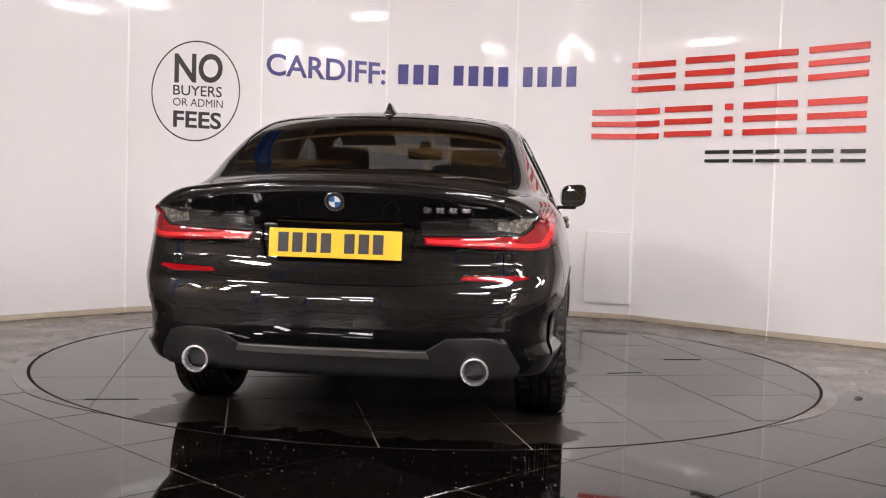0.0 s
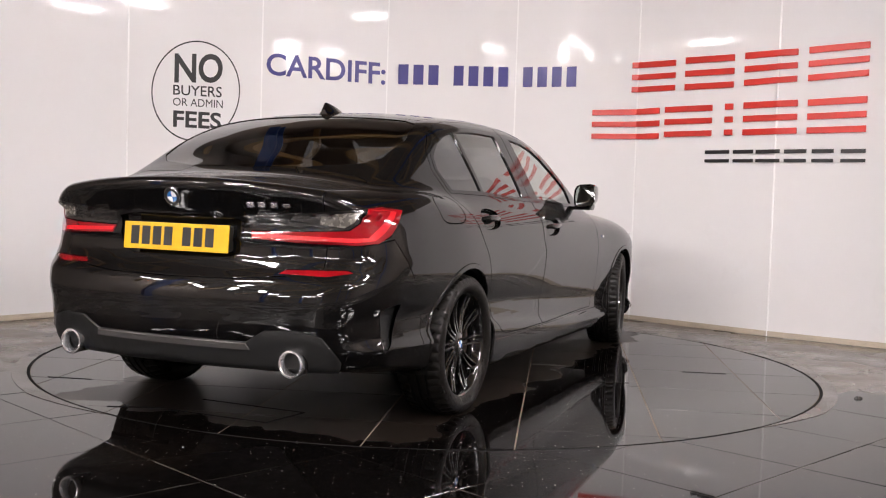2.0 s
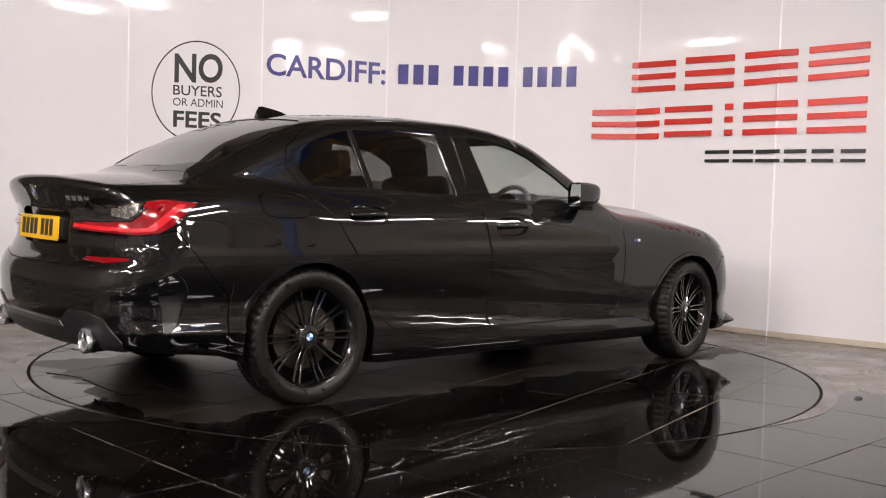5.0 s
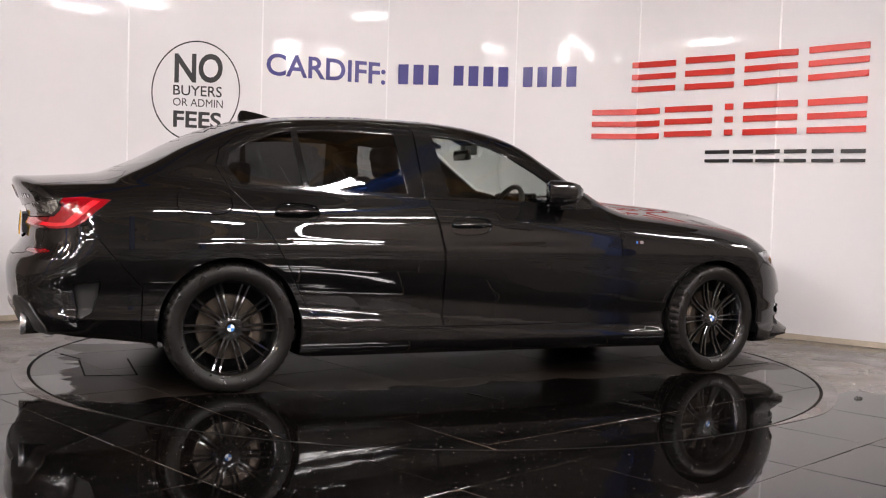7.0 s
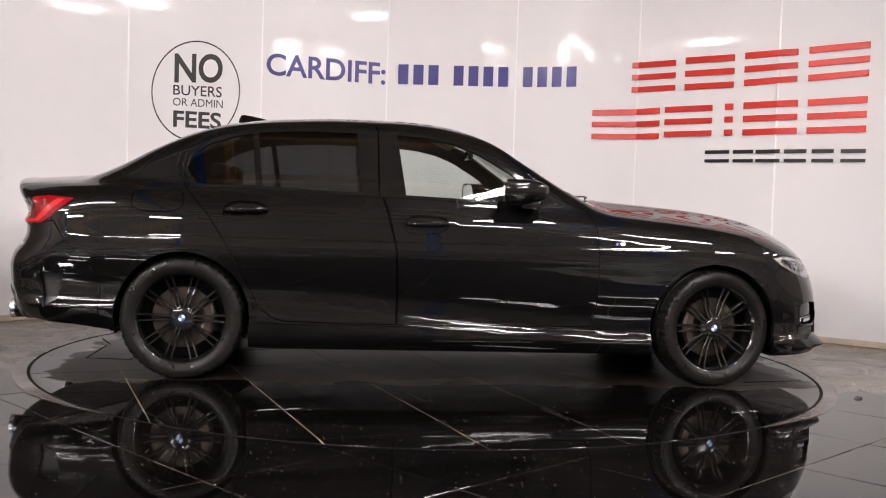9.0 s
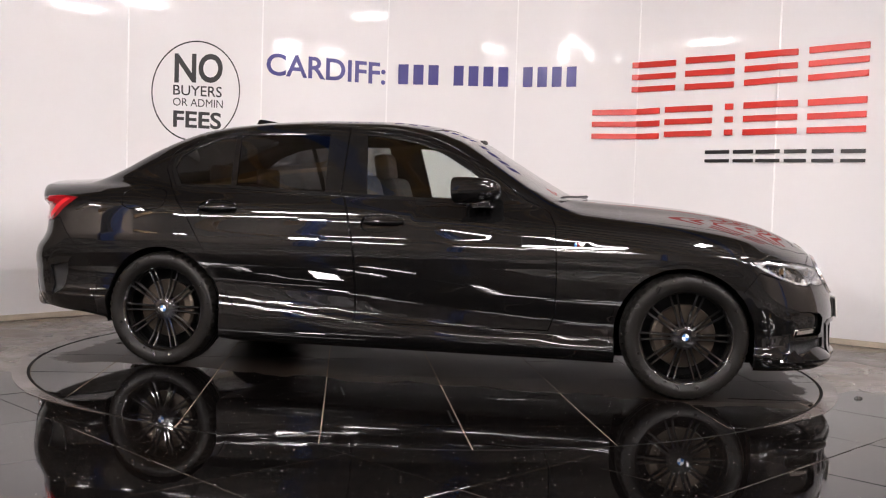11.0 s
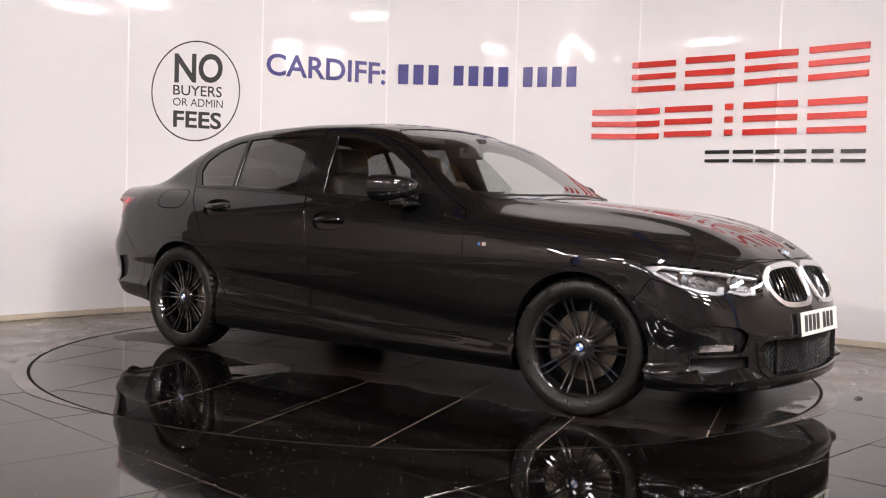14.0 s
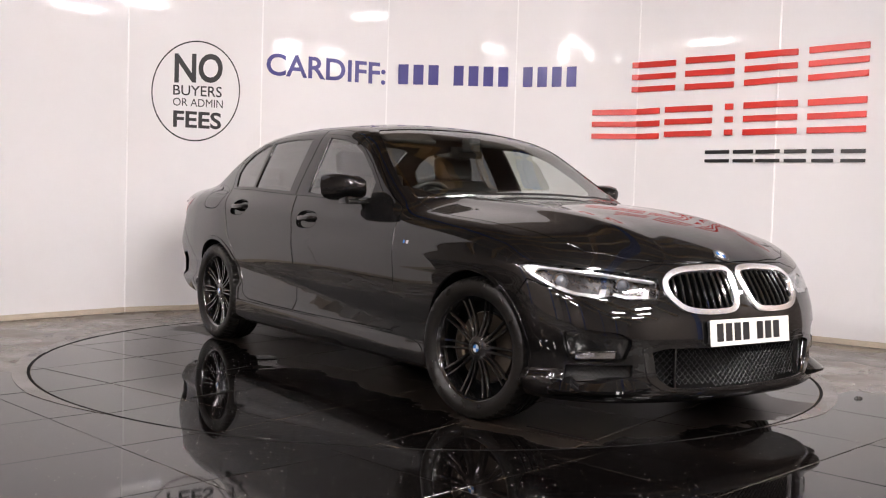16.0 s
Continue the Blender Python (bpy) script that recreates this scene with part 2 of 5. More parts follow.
for k in range(len(SEAMS) - 1):
    n = ARC[k + 1] - ARC[k]
    (ax, ay), (bx, by) = SEAMS[k], SEAMS[k + 1]
    m = Matrix.Translation((ax, ay, 0)) @ Matrix.Rotation(math.atan2(by - ay, bx - ax), 4, "Z")
    wall_panel(m, n, k)
    bm = bmesh.new()
    box(bm, n / 2, -0.004, 0.021, n - 0.006, 0.008, 0.042, m, 0.002)
    part("skirting", bm, SKIRT, bay, "grubby white plastic skirting strip")
    bm = bmesh.new()
    if 1 < k < 9:
        p = on_wall(ARC[k], 0, 0.005)
        mm = Matrix.Translation((p.x, p.y, 0)) @ Matrix.Rotation(math.atan2(by - ay, bx - ax) + 0.12, 4, "Z")
        box(bm, 0, 0, WALL_H / 2, 0.012, 0.006, WALL_H, mm, 0.001)
        part("joint_strip", bm, SEAM_WHITE, bay)
    else:
        bm.free()

# ---- hall that holds the bay ----
HALL = noisy(mat("hall_cladding", (0.26, 0.215, 0.185), 0.7), 0.5, 0.4, 0.1)
ROOF = noisy(mat("hall_roof_boards", (0.26, 0.205, 0.165), 0.75), 0.6, 0.4, 0.1)
CONCRETE = noisy(mat("hall_concrete", (0.062, 0.056, 0.050), 0.27), 2.3, 0.6, 0.12, 0.03, 40)
HX, HY0, HY1, HZ = 9.0, -17.0, 4.5, 6.3
for name, c, s in (("wall_west", (-HX - .1, (HY0 + HY1) / 2, HZ / 2), (.2, HY1 - HY0, HZ)), ("wall_east", (HX + .1, (HY0 + HY1) / 2, HZ / 2), (.2, HY1 - HY0, HZ)),
                   ("wall_south", (0, HY0 - .1, HZ / 2), (2 * HX + .4, .2, HZ)), ("wall_north", (0, HY1 + .1, HZ / 2), (2 * HX + .4, .2, HZ))):
    bm = bmesh.new()
    box(bm, *c, *s)
    tagged(part(name, bm, HALL), "dim brown clad hall wall", "wall", kind="structure")
bm = bmesh.new()
box(bm, 0, (HY0 + HY1) / 2, HZ + .1, 2 * HX + .4, HY1 - HY0 + .4, .2)
tagged(part("ceiling", bm, ROOF), "dark timber boarded hall ceiling", "ceiling", kind="structure")
bm = bmesh.new()
box(bm, 0, (HY0 + HY1) / 2, -0.1045, 2 * HX + .4, HY1 - HY0 + .4, .2)
tagged(part("floor", bm, CONCRETE), "worn grey brown concrete hall floor", "floor", kind="structure")

TUBE = mat("lit_tube", (1, 1, 1), 0.4, emit=(1.0, 0.93, 0.925), strength=175.0)
HOUSING = mat("lamp_housing", (0.7, 0.7, 0.7), 0.5)


def strip_light(x, y, z, length, turn):
    ob = tagged(empty("strip_light"), "long white ceiling strip light, lit", "ceiling light", "strip lights of the hall")
    ob.matrix_basis = pose(x, y, z, 0, 0, turn)
    bm = bmesh.new()
    box(bm, 0, 0, 0.045, length + 0.04, 0.28, 0.05, bevel=0.01)
    part("housing", bm, HOUSING, ob)
    for k in (-1, 1):
        bm = bmesh.new()
        box(bm, 0, k * 0.085, 0.0, length, 0.09, 0.036, bevel=0.012)
        part("tube", bm, TUBE, ob)
    for k in (-1, 1):
        bm = bmesh.new()
        rod(bm, (k * length * .4, 0, 0.08), (k * length * .4, 0, HZ - z), 0.006, 6)
        part("hanger", bm, HOUSING, ob)
    return ob


for x, y, turn in ((1.6, -3.5, 70), (-3.7, -4.6, 0), (3.6, -4.8, 60), (-5.3, -6.6, 30), (-6.9, -7.6, 30), (2.1, -7.9, 0),
                   (-6.4, -10.8, 20), (-2.9, -11.6, 0), (4.4, -9.8, 0), (-3.6, -15.0, 0), (-4.6, -13.0, 10), (-7.0, -13.4, 20), 
                   (5.7, -7.9, 60), (6.6, -9.2, 60), (7.3, -11.4, 60), (5.2, -12.6, 60),
                   (6.2, -2.2, 90), (7.6, -0.8, 90), (-8.1, -6.3, 60), (-8.0, -4.4, 60)):
    strip_light(x, y, 4.5 if abs(x) < 4 else 4.1, 1.3, turn)


FLOOD = mat("lit_flood_face", (1, 1, 1), 0.4, emit=(1.0, 0.93, 0.92), strength=600.0)


def flood_lamp(at, aim):
    """A square work flood on a bracket, aimed at the turntable."""
    ob = tagged(empty("flood_lamp"), "bright square flood lamp hung under the hall roof, lit", "flood lamp")
    ob.matrix_basis = look(at, aim)
    bm = bmesh.new()
    box(bm, 0, 0, 0.05, 0.46, 0.38, 0.09, bevel=0.02)
    part("housing", bm, HOUSING, ob)
    bm = bmesh.new()
    box(bm, 0, 0, -0.002, 0.40, 0.32, 0.012, bevel=0.003)
    part("lit_face", bm, FLOOD, ob)
    for k in (-1, 1):
        bm = bmesh.new()
        rod(bm, (k * 0.24, 0, 0.05), (k * 0.24, 0.5, 0.12), 0.012, 8)
        part("bracket", bm, HOUSING, ob)


flood_lamp((-6.0, -9.0, 4.2), (0.0, 0.0, 0.8))


# ---- floor: turntable with its ring, tiles outside it ----
GRANITE = granite("black_granite", (0.0022, 0.0018, 0.0017), 0.025, dry=(2.12, 0.93))
GRANITE_OUT = granite("black_granite_outer", (0.0023, 0.0019, 0.0018), 0.03)
GROUT = noisy(mat("brown_grout", (0.24, 0.18, 0.13), 0.8), 15, 0.4, 0.1)
SCREED = noisy(mat("grey_brown_screed", (0.115, 0.098, 0.083), 0.27), 2.6, 0.55, 0.14, 0.02, 30)
RING_MAT = noisy(mat("ring_concrete", (0.075, 0.062, 0.057), 0.22), 3, 0.25, 0.1)
R_TABLE = 2.255


def clip_circle(poly, r, inside=True, seg=96):
    """Part of a convex polygon in (inside) or out of a circle round the origin; None when empty."""
    n = len(poly)
    fine = []
    for i in range(n):
        (ax, ay), (bx, by) = poly[i], poly[(i + 1) % n]
        for k in range(40):
            fine.append((ax + (bx - ax) * k / 40, ay + (by - ay) * k / 40))
    keep = [math.hypot(*q) <= r if inside else math.hypot(*q) >= r for q in fine]
    if all(keep):
        return list(poly)
    if not any(keep):
        return None
    m = len(fine)
    start = next(i for i in range(m) if keep[i] and not keep[i - 1])
    run = []
    i = start
    while keep[i % m] and len(run) < m:
        run.append(fine[i % m])
        i += 1
    corners = [q for j, q in enumerate(run) if j in (0, len(run) - 1) or any(math.hypot(q[0] - c[0], q[1] - c[1]) < 1e-6 for c in poly)]

    def on(q):
        h = math.hypot(*q)
        return (q[0] * r / h, q[1] * r / h)
    corners[0], corners[-1] = on(corners[0]), on(corners[-1])
    a0, a1 = math.atan2(corners[-1][1], corners[-1][0]), math.atan2(corners[0][1], corners[0][0])
    d = (a1 - a0 + math.pi) % (2 * math.pi) - math.pi
    arc = [(r * math.cos(a0 + d * k / 8), r * math.sin(a0 + d * k / 8)) for k in range(1, 8)]
    out = corners + arc
    area = sum(out[i][0] * out[(i + 1) % len(out)][1] - out[(i + 1) % len(out)][0] * out[i][1] for i in range(len(out))) / 2
    return out if abs(area) > 0.0003 else None


def slab(name, poly, z, thick, material, parent, lean=(0.0, 0.0)):
    """A tile with a small chamfer round its top."""
    cx, cy = sum(q[0] for q in poly) / len(poly), sum(q[1] for q in poly) / len(poly)
    area = sum(poly[i][0] * poly[(i + 1) % len(poly)][1] - poly[(i + 1) % len(poly)][0] * poly[i][1] for i in range(len(poly)))
    if area < 0:
        poly = poly[::-1]
    n = len(poly)
    v = []
    for s, zz in ((0.0, -thick), (0.0, -0.0004), (0.0004, 0.0)):
        for x, y in poly:
            h = math.hypot(x - cx, y - cy) or 1
            v.append((x - (x - cx) / h * s, y - (y - cy) / h * s, z + zz + (x - cx) * lean[0] + (y - cy) * lean[1]))
    f = [tuple(range(2 * n, 3 * n))]
    for k in (0, n):
        f += [(k + i, k + (i + 1) % n, k + n + (i + 1) % n, k + n + i) for i in range(n)]
    return mesh_ob(name, v, f, material, parent)


def disc(name, r0, r1, z, material, parent, label="", seg=128, start=0.0, end=360.0):
    v, f = [], []
    full = end - start >= 360
    for k in range(seg + (0 if full else 1)):
        a = radians(start + (end - start) * k / seg)
        w = 1.0 if full else min(1.0, 6 * k / seg, 6 * (seg - k) / seg)
        ra, rb = r0, r0 + (r1 - r0) * (w if not full else 1)
        v += [(ra * math.cos(a), ra * math.sin(a), z), (rb * math.cos(a), rb * math.sin(a), z), (rb * math.cos(a), rb * math.sin(a), z - .03)]
    for k in range(seg):
        j = (k + 1) % seg if full else k + 1
        f += [(3 * k, 3 * k + 1, 3 * j + 1, 3 * j), (3 * k + 1, 3 * k + 2, 3 * j + 2, 3 * j + 1)]
    return mesh_ob(name, v, f, material, parent, label)


turntable = tagged(empty("turntable"), "round car turntable tiled with polished black granite", "turntable")
disc("deck", 0.0, R_TABLE, -0.0018, GROUT, turntable, "brown grout bed")
# shallow gap: its deep shade is drawn as a flat black ring
disc("gap", R_TABLE - 0.001, R_TABLE + 0.017, -0.0008, DARK, turntable, "black ring painted in for the shade in the gap round the turntable")
rng = random.Random(3)
ca, sa = math.cos(radians(107.3)), math.sin(radians(107.3))
PITCH_T, GAP = 0.600, 0.0027
for i in range(-4, 5):
    shift = -0.03
    for j in range(-5, 5):
        u0, u1 = j * PITCH_T + shift + GAP, (j + 1) * PITCH_T + shift - GAP
        w0, w1 = i * PITCH_T - 0.003 + GAP, (i + 1) * PITCH_T - 0.003 - GAP
        quad = [(u * ca - w * sa, u * sa + w * ca) for u, w in ((u0, w0), (u1, w0), (u1, w1), (u0, w1))]
        q = clip_circle(quad, R_TABLE - 0.003)
        if q:
            slab("tile", q, 0.0, 0.01, GRANITE, turntable, (rng.uniform(-0.0018, 0.0018), rng.uniform(-0.0018, 0.0018)))
# an access cover and a few joints that have lost their grout
for (ax, ay), (bx, by) in (((-1.99, 0.36), (-1.99, -0.16)), ((-1.99, -0.16), (-1.73, -0.19)), ((-1.73, -0.19), (-1.725, 0.37)), ((-2.08, 0.63), (-1.98, 0.40)),
                           ((1.735, -0.664), (2.10, -0.59)), ((-1.675, 1.387), (-1.611, 1.154)), ((-0.208, -1.08), (-0.128, -1.28)), ((0.431, -1.465), (0.506, -1.704))):
    bm = bmesh.new()
    ln = math.hypot(bx - ax, by - ay)
    box(bm, 0, 0, 0, ln, 0.010, 0.004, Matrix.Translation(((ax + bx) / 2, (ay + by) / 2, 0.0005)) @ Matrix.Rotation(math.atan2(by - ay, bx - ax), 4, "Z"), 0.001)
    part("open_joint", bm, DARK, turntable, "dark open joint")

surround = tagged(empty("pavement_tiles"), "polished black granite floor tiles round the turntable", "floor", kind="structure")
for a0, a1 in ((140, 232), (-48, 30)):
    disc("ring", R_TABLE + 0.015, 2.345, 0.0022, RING_MAT, surround, "worn grey mortar band along the turntable", 64, a0, a1)
disc("bed", R_TABLE + 0.015, 3.75, -0.0018, SCREED, surround, "worn grey brown screed")
ca, sa = math.cos(radians(44.0)), math.sin(radians(44.0))
for i in range(-8, 8):
    for j in range(-8, 8):
        u0, u1 = -1.248 + j * 0.613 + GAP, -1.248 + (j + 1) * 0.613 - GAP
        w0, w1 = -1.490 + i * 0.612 + GAP, -1.490 + (i + 1) * 0.612 - GAP
        quad = [(u * ca - w * sa, u * sa + w * ca) for u, w in ((u0, w0), (u1, w0), (u1, w1), (u0, w1))]
        cx, cy = sum(a for a, b in quad) / 4, sum(b for a, b in quad) / 4
        if cy > -0.9:
            continue
        far = max(math.hypot(*p) for p in quad) > 3.6
        q = clip_circle(quad, 3.74) if far else clip_circle(quad, R_TABLE + 0.015, False)
        if q:
            slab("tile", q, 0.0, 0.01, GRANITE_OUT, surround, (rng.uniform(-0.0018, 0.0018), rng.uniform(-0.0018, 0.0018)))


# ---- the car: x forward from mid wheelbase, y to its left, z up ----
def curve(xs, ys):
    """A smooth curve through the given stations (monotone cubic)."""
    xs, ys = np.array(xs, float), np.array(ys, float)
    d = np.diff(ys) / np.diff(xs)
    m = np.concatenate([[d[0]], np.where(d[:-1] * d[1:] > 0, 2 * d[:-1] * d[1:] / np.where(np.abs(d[:-1] + d[1:]) < 1e-9, 1, d[:-1] + d[1:]), 0), [d[-1]]])

    def f(q):
        q = np.clip(q, xs[0], xs[-1])
        k = np.clip(np.searchsorted(xs, q, side="right") - 1, 0, len(xs) - 2)
        h = xs[k + 1] - xs[k]
        t = (q - xs[k]) / h
        return (ys[k] * (2 * t**3 - 3 * t**2 + 1) + m[k] * h * (t**3 - 2 * t**2 + t) + ys[k + 1] * (3 * t**2 - 2 * t**3) + m[k + 1] * h * (t**3 - t**2))
    return f


def smax(a, b, r):
    h = np.maximum(r - np.abs(a - b), 0) / r
    return np.maximum(a, b) + h * h * r / 4


def smin(a, b, r):
    return -smax(-a, -b, r)


half_width = curve([-2.6, -2.35, -2.1, -1.8, -1.43, -1.0, -0.3, 0.4, 0.9, 1.43, 1.8, 2.05, 2.3], [0.74, 0.822, 0.866, 0.897, 0.911, 0.905, 0.900, 0.898, 0.900, 0.910, 0.888, 0.838, 0.75])
tuck = curve([0.12, 0.18, 0.24, 0.29, 0.345, 0.42, 0.50, 0.62, 0.705, 0.735, 0.75, 0.86, 0.92, 0.99, 1.06], [0.072, 0.032, 0.012, 0.014, 0.041, 0.040, 0.024, 0.006, 0.0, 0.002, 0.005, 0.0240, 0.0385, 0.064, 0.11])
bonnet = curve([0.2, 0.75, 1.0, 1.2, 1.4, 1.6, 1.75, 1.9, 2.02, 2.12, 2.2], [1.03, 1.015, 0.995, 0.98, 0.962, 0.934, 0.902, 0.860, 0.818, 0.772, 0.70])
deck_h = curve([-2.6, -2.43, -2.36, -2.2, -2.05, -1.9, -1.7, -1.3], [1.02, 1.040, 1.038, 1.048, 1.060, 1.070, 1.08, 1.05])
front_x = curve([0.1, 0.15, 0.20, 0.30, 0.42, 0.50, 0.58, 0.66, 0.74, 0.80, 0.9], [2.18, 2.23, 2.248, 2.240, 2.240, 2.230, 2.207, 2.174, 2.138, 2.085, 1.95])
rear_x = curve([0.2, 0.26, 0.34, 0.45, 0.56, 0.63, 0.69, 0.74, 0.84, 0.89, 0.95, 1.01, 1.06], [2.325, 2.368, 2.402, 2.440, 2.448, 2.432, 2.388, 2.366, 2.360, 2.375, 2.400, 2.425, 2.44])
roof_h = curve([-3.2, -2.3, -1.95, -1.8, -1.6, -1.45, -1.28, -1.1, -0.9, -0.6, -0.3, -0.1, 0.04, 0.2, 0.37, 0.54, 0.71, 0.85, 1.2, 2.6], [0.0, 0.85, 1.085, 1.158, 1.266, 1.33, 1.380, 1.407, 1.424, 1.436, 1.434, 1.420, 1.396, 1.345, 1.247, 1.145, 1.048, 0.975, 0.76, -0.3])
green_w = curve([0.85, 1.0, 1.1, 1.2, 1.3, 1.38, 1.45], [0.875, 0.817, 0.770, 0.718, 0.664, 0.612, 0.55])
green_plan = curve([-2.2, -1.9, -1.6, -1.3, -0.8, -0.2, 0.3, 0.7, 1.0], [0.17, 0.105, 0.058, 0.026, 0.004, 0.0, 0.014, 0.045, 0.085])


def shape(x, y, z):
    """Negative inside the closed body, in about metres."""
    a = np.abs(y)
    side = a - half_width(x) + tuck(z + 0.075 * np.clip((x + 0.1) / 1.0, -1, 1) * np.clip((0.64 - z) / 0.16, 0, 1) * np.clip((z - 0.22) / 0.08, 0, 1))
    side = side + 0.07 * np.clip((0.37 - z) / 0.14, 0, 1) * np.clip((-1.62 - x) / 0.3, 0, 1)
    side = side + 0.38 * np.clip(z - 0.86, 0, 0.3) * np.clip((-1.9 - x) / 0.4, 0, 1)
    top = np.where(x > 0, bonnet(x) - 0.095 * (a / 0.8) ** 2.2 + 0.012 * np.exp(-((a - 0.42 - 0.1 * (1.4 - x)) / 0.09) ** 2) * (x > 0.6), deck_h(x) - 0.055 * (a / 0.7) ** 2.4)
    top = (z - top) * 0.95
    nose = (x - front_x(z) + 0.235 * (a / 0.8) ** 2.5) * 0.9
    tail = (-x - rear_x(z) + 0.148 * (a / 0.8) ** 2.4) * 0.95
    under = np.where(x < -1.0, 0.165 + 0.12 * np.clip((-1.0 - x) / 1.2, 0, 1), 0.165) - z
    low = smax(side, top, 0.10)
    low = smax(low, nose, 0.16)
    low = smax(low, tail, np.where(z > 0.9, 0.05, 0.16))
    low = smax(low, under, 0.03)
    crown = 0.050 - 0.012 * np.clip(x / 0.3, 0, 1)
    g_top = (z - roof_h(x) + crown * (a / 0.6) ** 2.2) * np.where((x > 0.05) | (x < -1.3), 0.87, 1.0)
    g_side = (a - green_w(z) + green_plan(x)) * 0.87
    green = smax(smax(g_top, g_side, 0.065), 0.80 - z, 0.02)
    return smin(low, green, 0.035)


def cast(o, d, far=3.2):
    """Distance from o along d to the body's skin."""
    lo, hi = np.zeros(len(o)), np.full(len(o), far)
    for _ in range(34):
        mid = (lo + hi) / 2
        q = o + d * mid[:, None]
        inside = shape(q[:, 0], q[:, 1], q[:, 2]) < 0
        lo, hi = np.where(inside, mid, lo), np.where(inside, hi, mid)
    return (lo + hi) / 2


def skin_normal(q):
    e = 0.004
    g = []
    for k in range(3):
        s = np.zeros(3)
        s[k] = e
        a, b = q + s, q - s
        g.append(shape(a[:, 0], a[:, 1], a[:, 2]) - shape(b[:, 0], b[:, 1], b[:, 2]))
    g = np.stack(g, 1)
    return g / np.linalg.norm(g, axis=1)[:, None]


SPINE_Z = 0.56


def spine(q):
    o = np.zeros_like(q)
    o[:, 0] = np.clip(q[:, 0], -1.75, 1.55)
    o[:, 2] = SPINE_Z
    return o


def to_skin(q):
    q = np.asarray(q, float)
    o = spine(q)
    d = q - o
    d /= np.linalg.norm(d, axis=1)[:, None]
    return o + d * cast(o, d)[:, None]


def body_grid():
    """A closed quad net on the body's skin."""
    X = np.concatenate([np.linspace(-2.75, -1.75, 30)[:-1], np.linspace(-1.75, 1.55, 111), np.linspace(1.55, 2.55, 30)[1:]])
    Y = np.linspace(-1.25, 1.25, 62)
    Z = np.concatenate([np.linspace(0.0, 1.0, 38)[:-1], np.linspace(1.0, 1.62, 22)])
    ids, pts, faces = {}, [], []

    def vid(p):
        k = (round(p[0], 5), round(p[1], 5), round(p[2], 5))
        if k not in ids:
            ids[k] = len(pts)
            pts.append(p)
        return ids[k]

    def sheet(us, vs, fn, flip):
        for i in range(len(us) - 1):
            for j in range(len(vs) - 1):
                q = [vid(fn(us[i], vs[j])), vid(fn(us[i + 1], vs[j])), vid(fn(us[i + 1], vs[j + 1])), vid(fn(us[i], vs[j + 1]))]
                faces.append(q[::-1] if flip else q)
    sheet(X, Z, lambda a, b: (a, Y[0], b), False)
    sheet(X, Z, lambda a, b: (a, Y[-1], b), True)
    sheet(X, Y, lambda a, b: (a, b, Z[-1]), False)
    sheet(X, Y, lambda a, b: (a, b, Z[0]), True)
    sheet(Y, Z, lambda a, b: (X[-1], a, b), False)
    sheet(Y, Z, lambda a, b: (X[0], a, b), True)
    return to_skin(np.array(pts)), faces


# ---- shut lines and openings, cut into the skin ----
DIRS = {
    "side": lambda u, w, s: (np.array([u, 0, w]), np.array([0, s, 0.0])),
    "top": lambda u, w, s: (np.array([u, w, 0.6]), np.array([0, 0, 1.0])),
    "rear": lambda u, w, s: (np.array([-1.6, 0, w]), np.array([-math.cos(radians(u)), s * math.sin(radians(u)), 0])),
    "front": lambda u, w, s: (np.array([1.3, 0, w]), np.array([math.cos(radians(u)), s * math.sin(radians(u)), 0])),
}


def unroll(kind, q, s):
    """The (u, w) place of skin points in one of the four unrollings, and which of them it covers."""
    x, y, z = q[:, 0], q[:, 1], q[:, 2]
    if kind == "side":
        return np.stack([x, z], 1), (y * s > 0.40)
    if kind == "top":
        return np.stack([x, y], 1), (z > 0.68)
    if kind == "rear":
        return np.stack([np.degrees(np.arctan2(y * s, -(x + 1.6))), z], 1), (x < -1.62)
    return np.stack([np.degrees(np.arctan2(y * s, x - 1.3)), z], 1), (x > 1.32)


def in_poly(p, poly):
    inside = np.zeros(len(p), bool)
    n = len(poly)
    for i in range(n):
        (x1, y1), (x2, y2) = poly[i], poly[(i + 1) % n]
        if y1 == y2:
            continue
        c = ((y1 > p[:, 1]) != (y2 > p[:, 1])) & (p[:, 0] < (x2 - x1) * (p[:, 1] - y1) / (y2 - y1) + x1)
        inside ^= c
    return inside


def rounded(poly, cut=0.25, times=2):
    """Rounds a polygon's corners."""
    for _ in range(times):
        out = []
        n = len(poly)
        for i in range(n):
            (ax, ay), (bx, by) = poly[i], poly[(i + 1) % n]
            out += [(ax + (bx - ax) * cut, ay + (by - ay) * cut), (bx + (ax - bx) * cut, by + (ay - by) * cut)]
        poly = out
    return poly


def inset(poly, d, sx=1.0):
    """Moves a polygon's outline inwards by d; sx scales the first axis to metres."""
    n = len(poly)
    p = [(x * sx, y) for x, y in poly]
    area = sum(p[i][0] * p[(i + 1) % n][1] - p[(i + 1) % n][0] * p[i][1] for i in range(n))
    sg = 1 if area > 0 else -1
    out = []
    for i in range(n):
        a, b, c = Vector(p[i - 1]), Vector(p[i]), Vector(p[(i + 1) % n])
        e1, e2 = (b - a).normalized(), (c - b).normalized()
        n1, n2 = Vector((-e1.y, e1.x)) * sg, Vector((-e2.y, e2.x)) * sg
        m = (n1 + n2)
        m = m / max(0.35, m.length_squared / 2) if m.length > 1e-6 else n1
        out.append(((b.x + m.x * d) / sx, b.y + m.y * d))
    return out


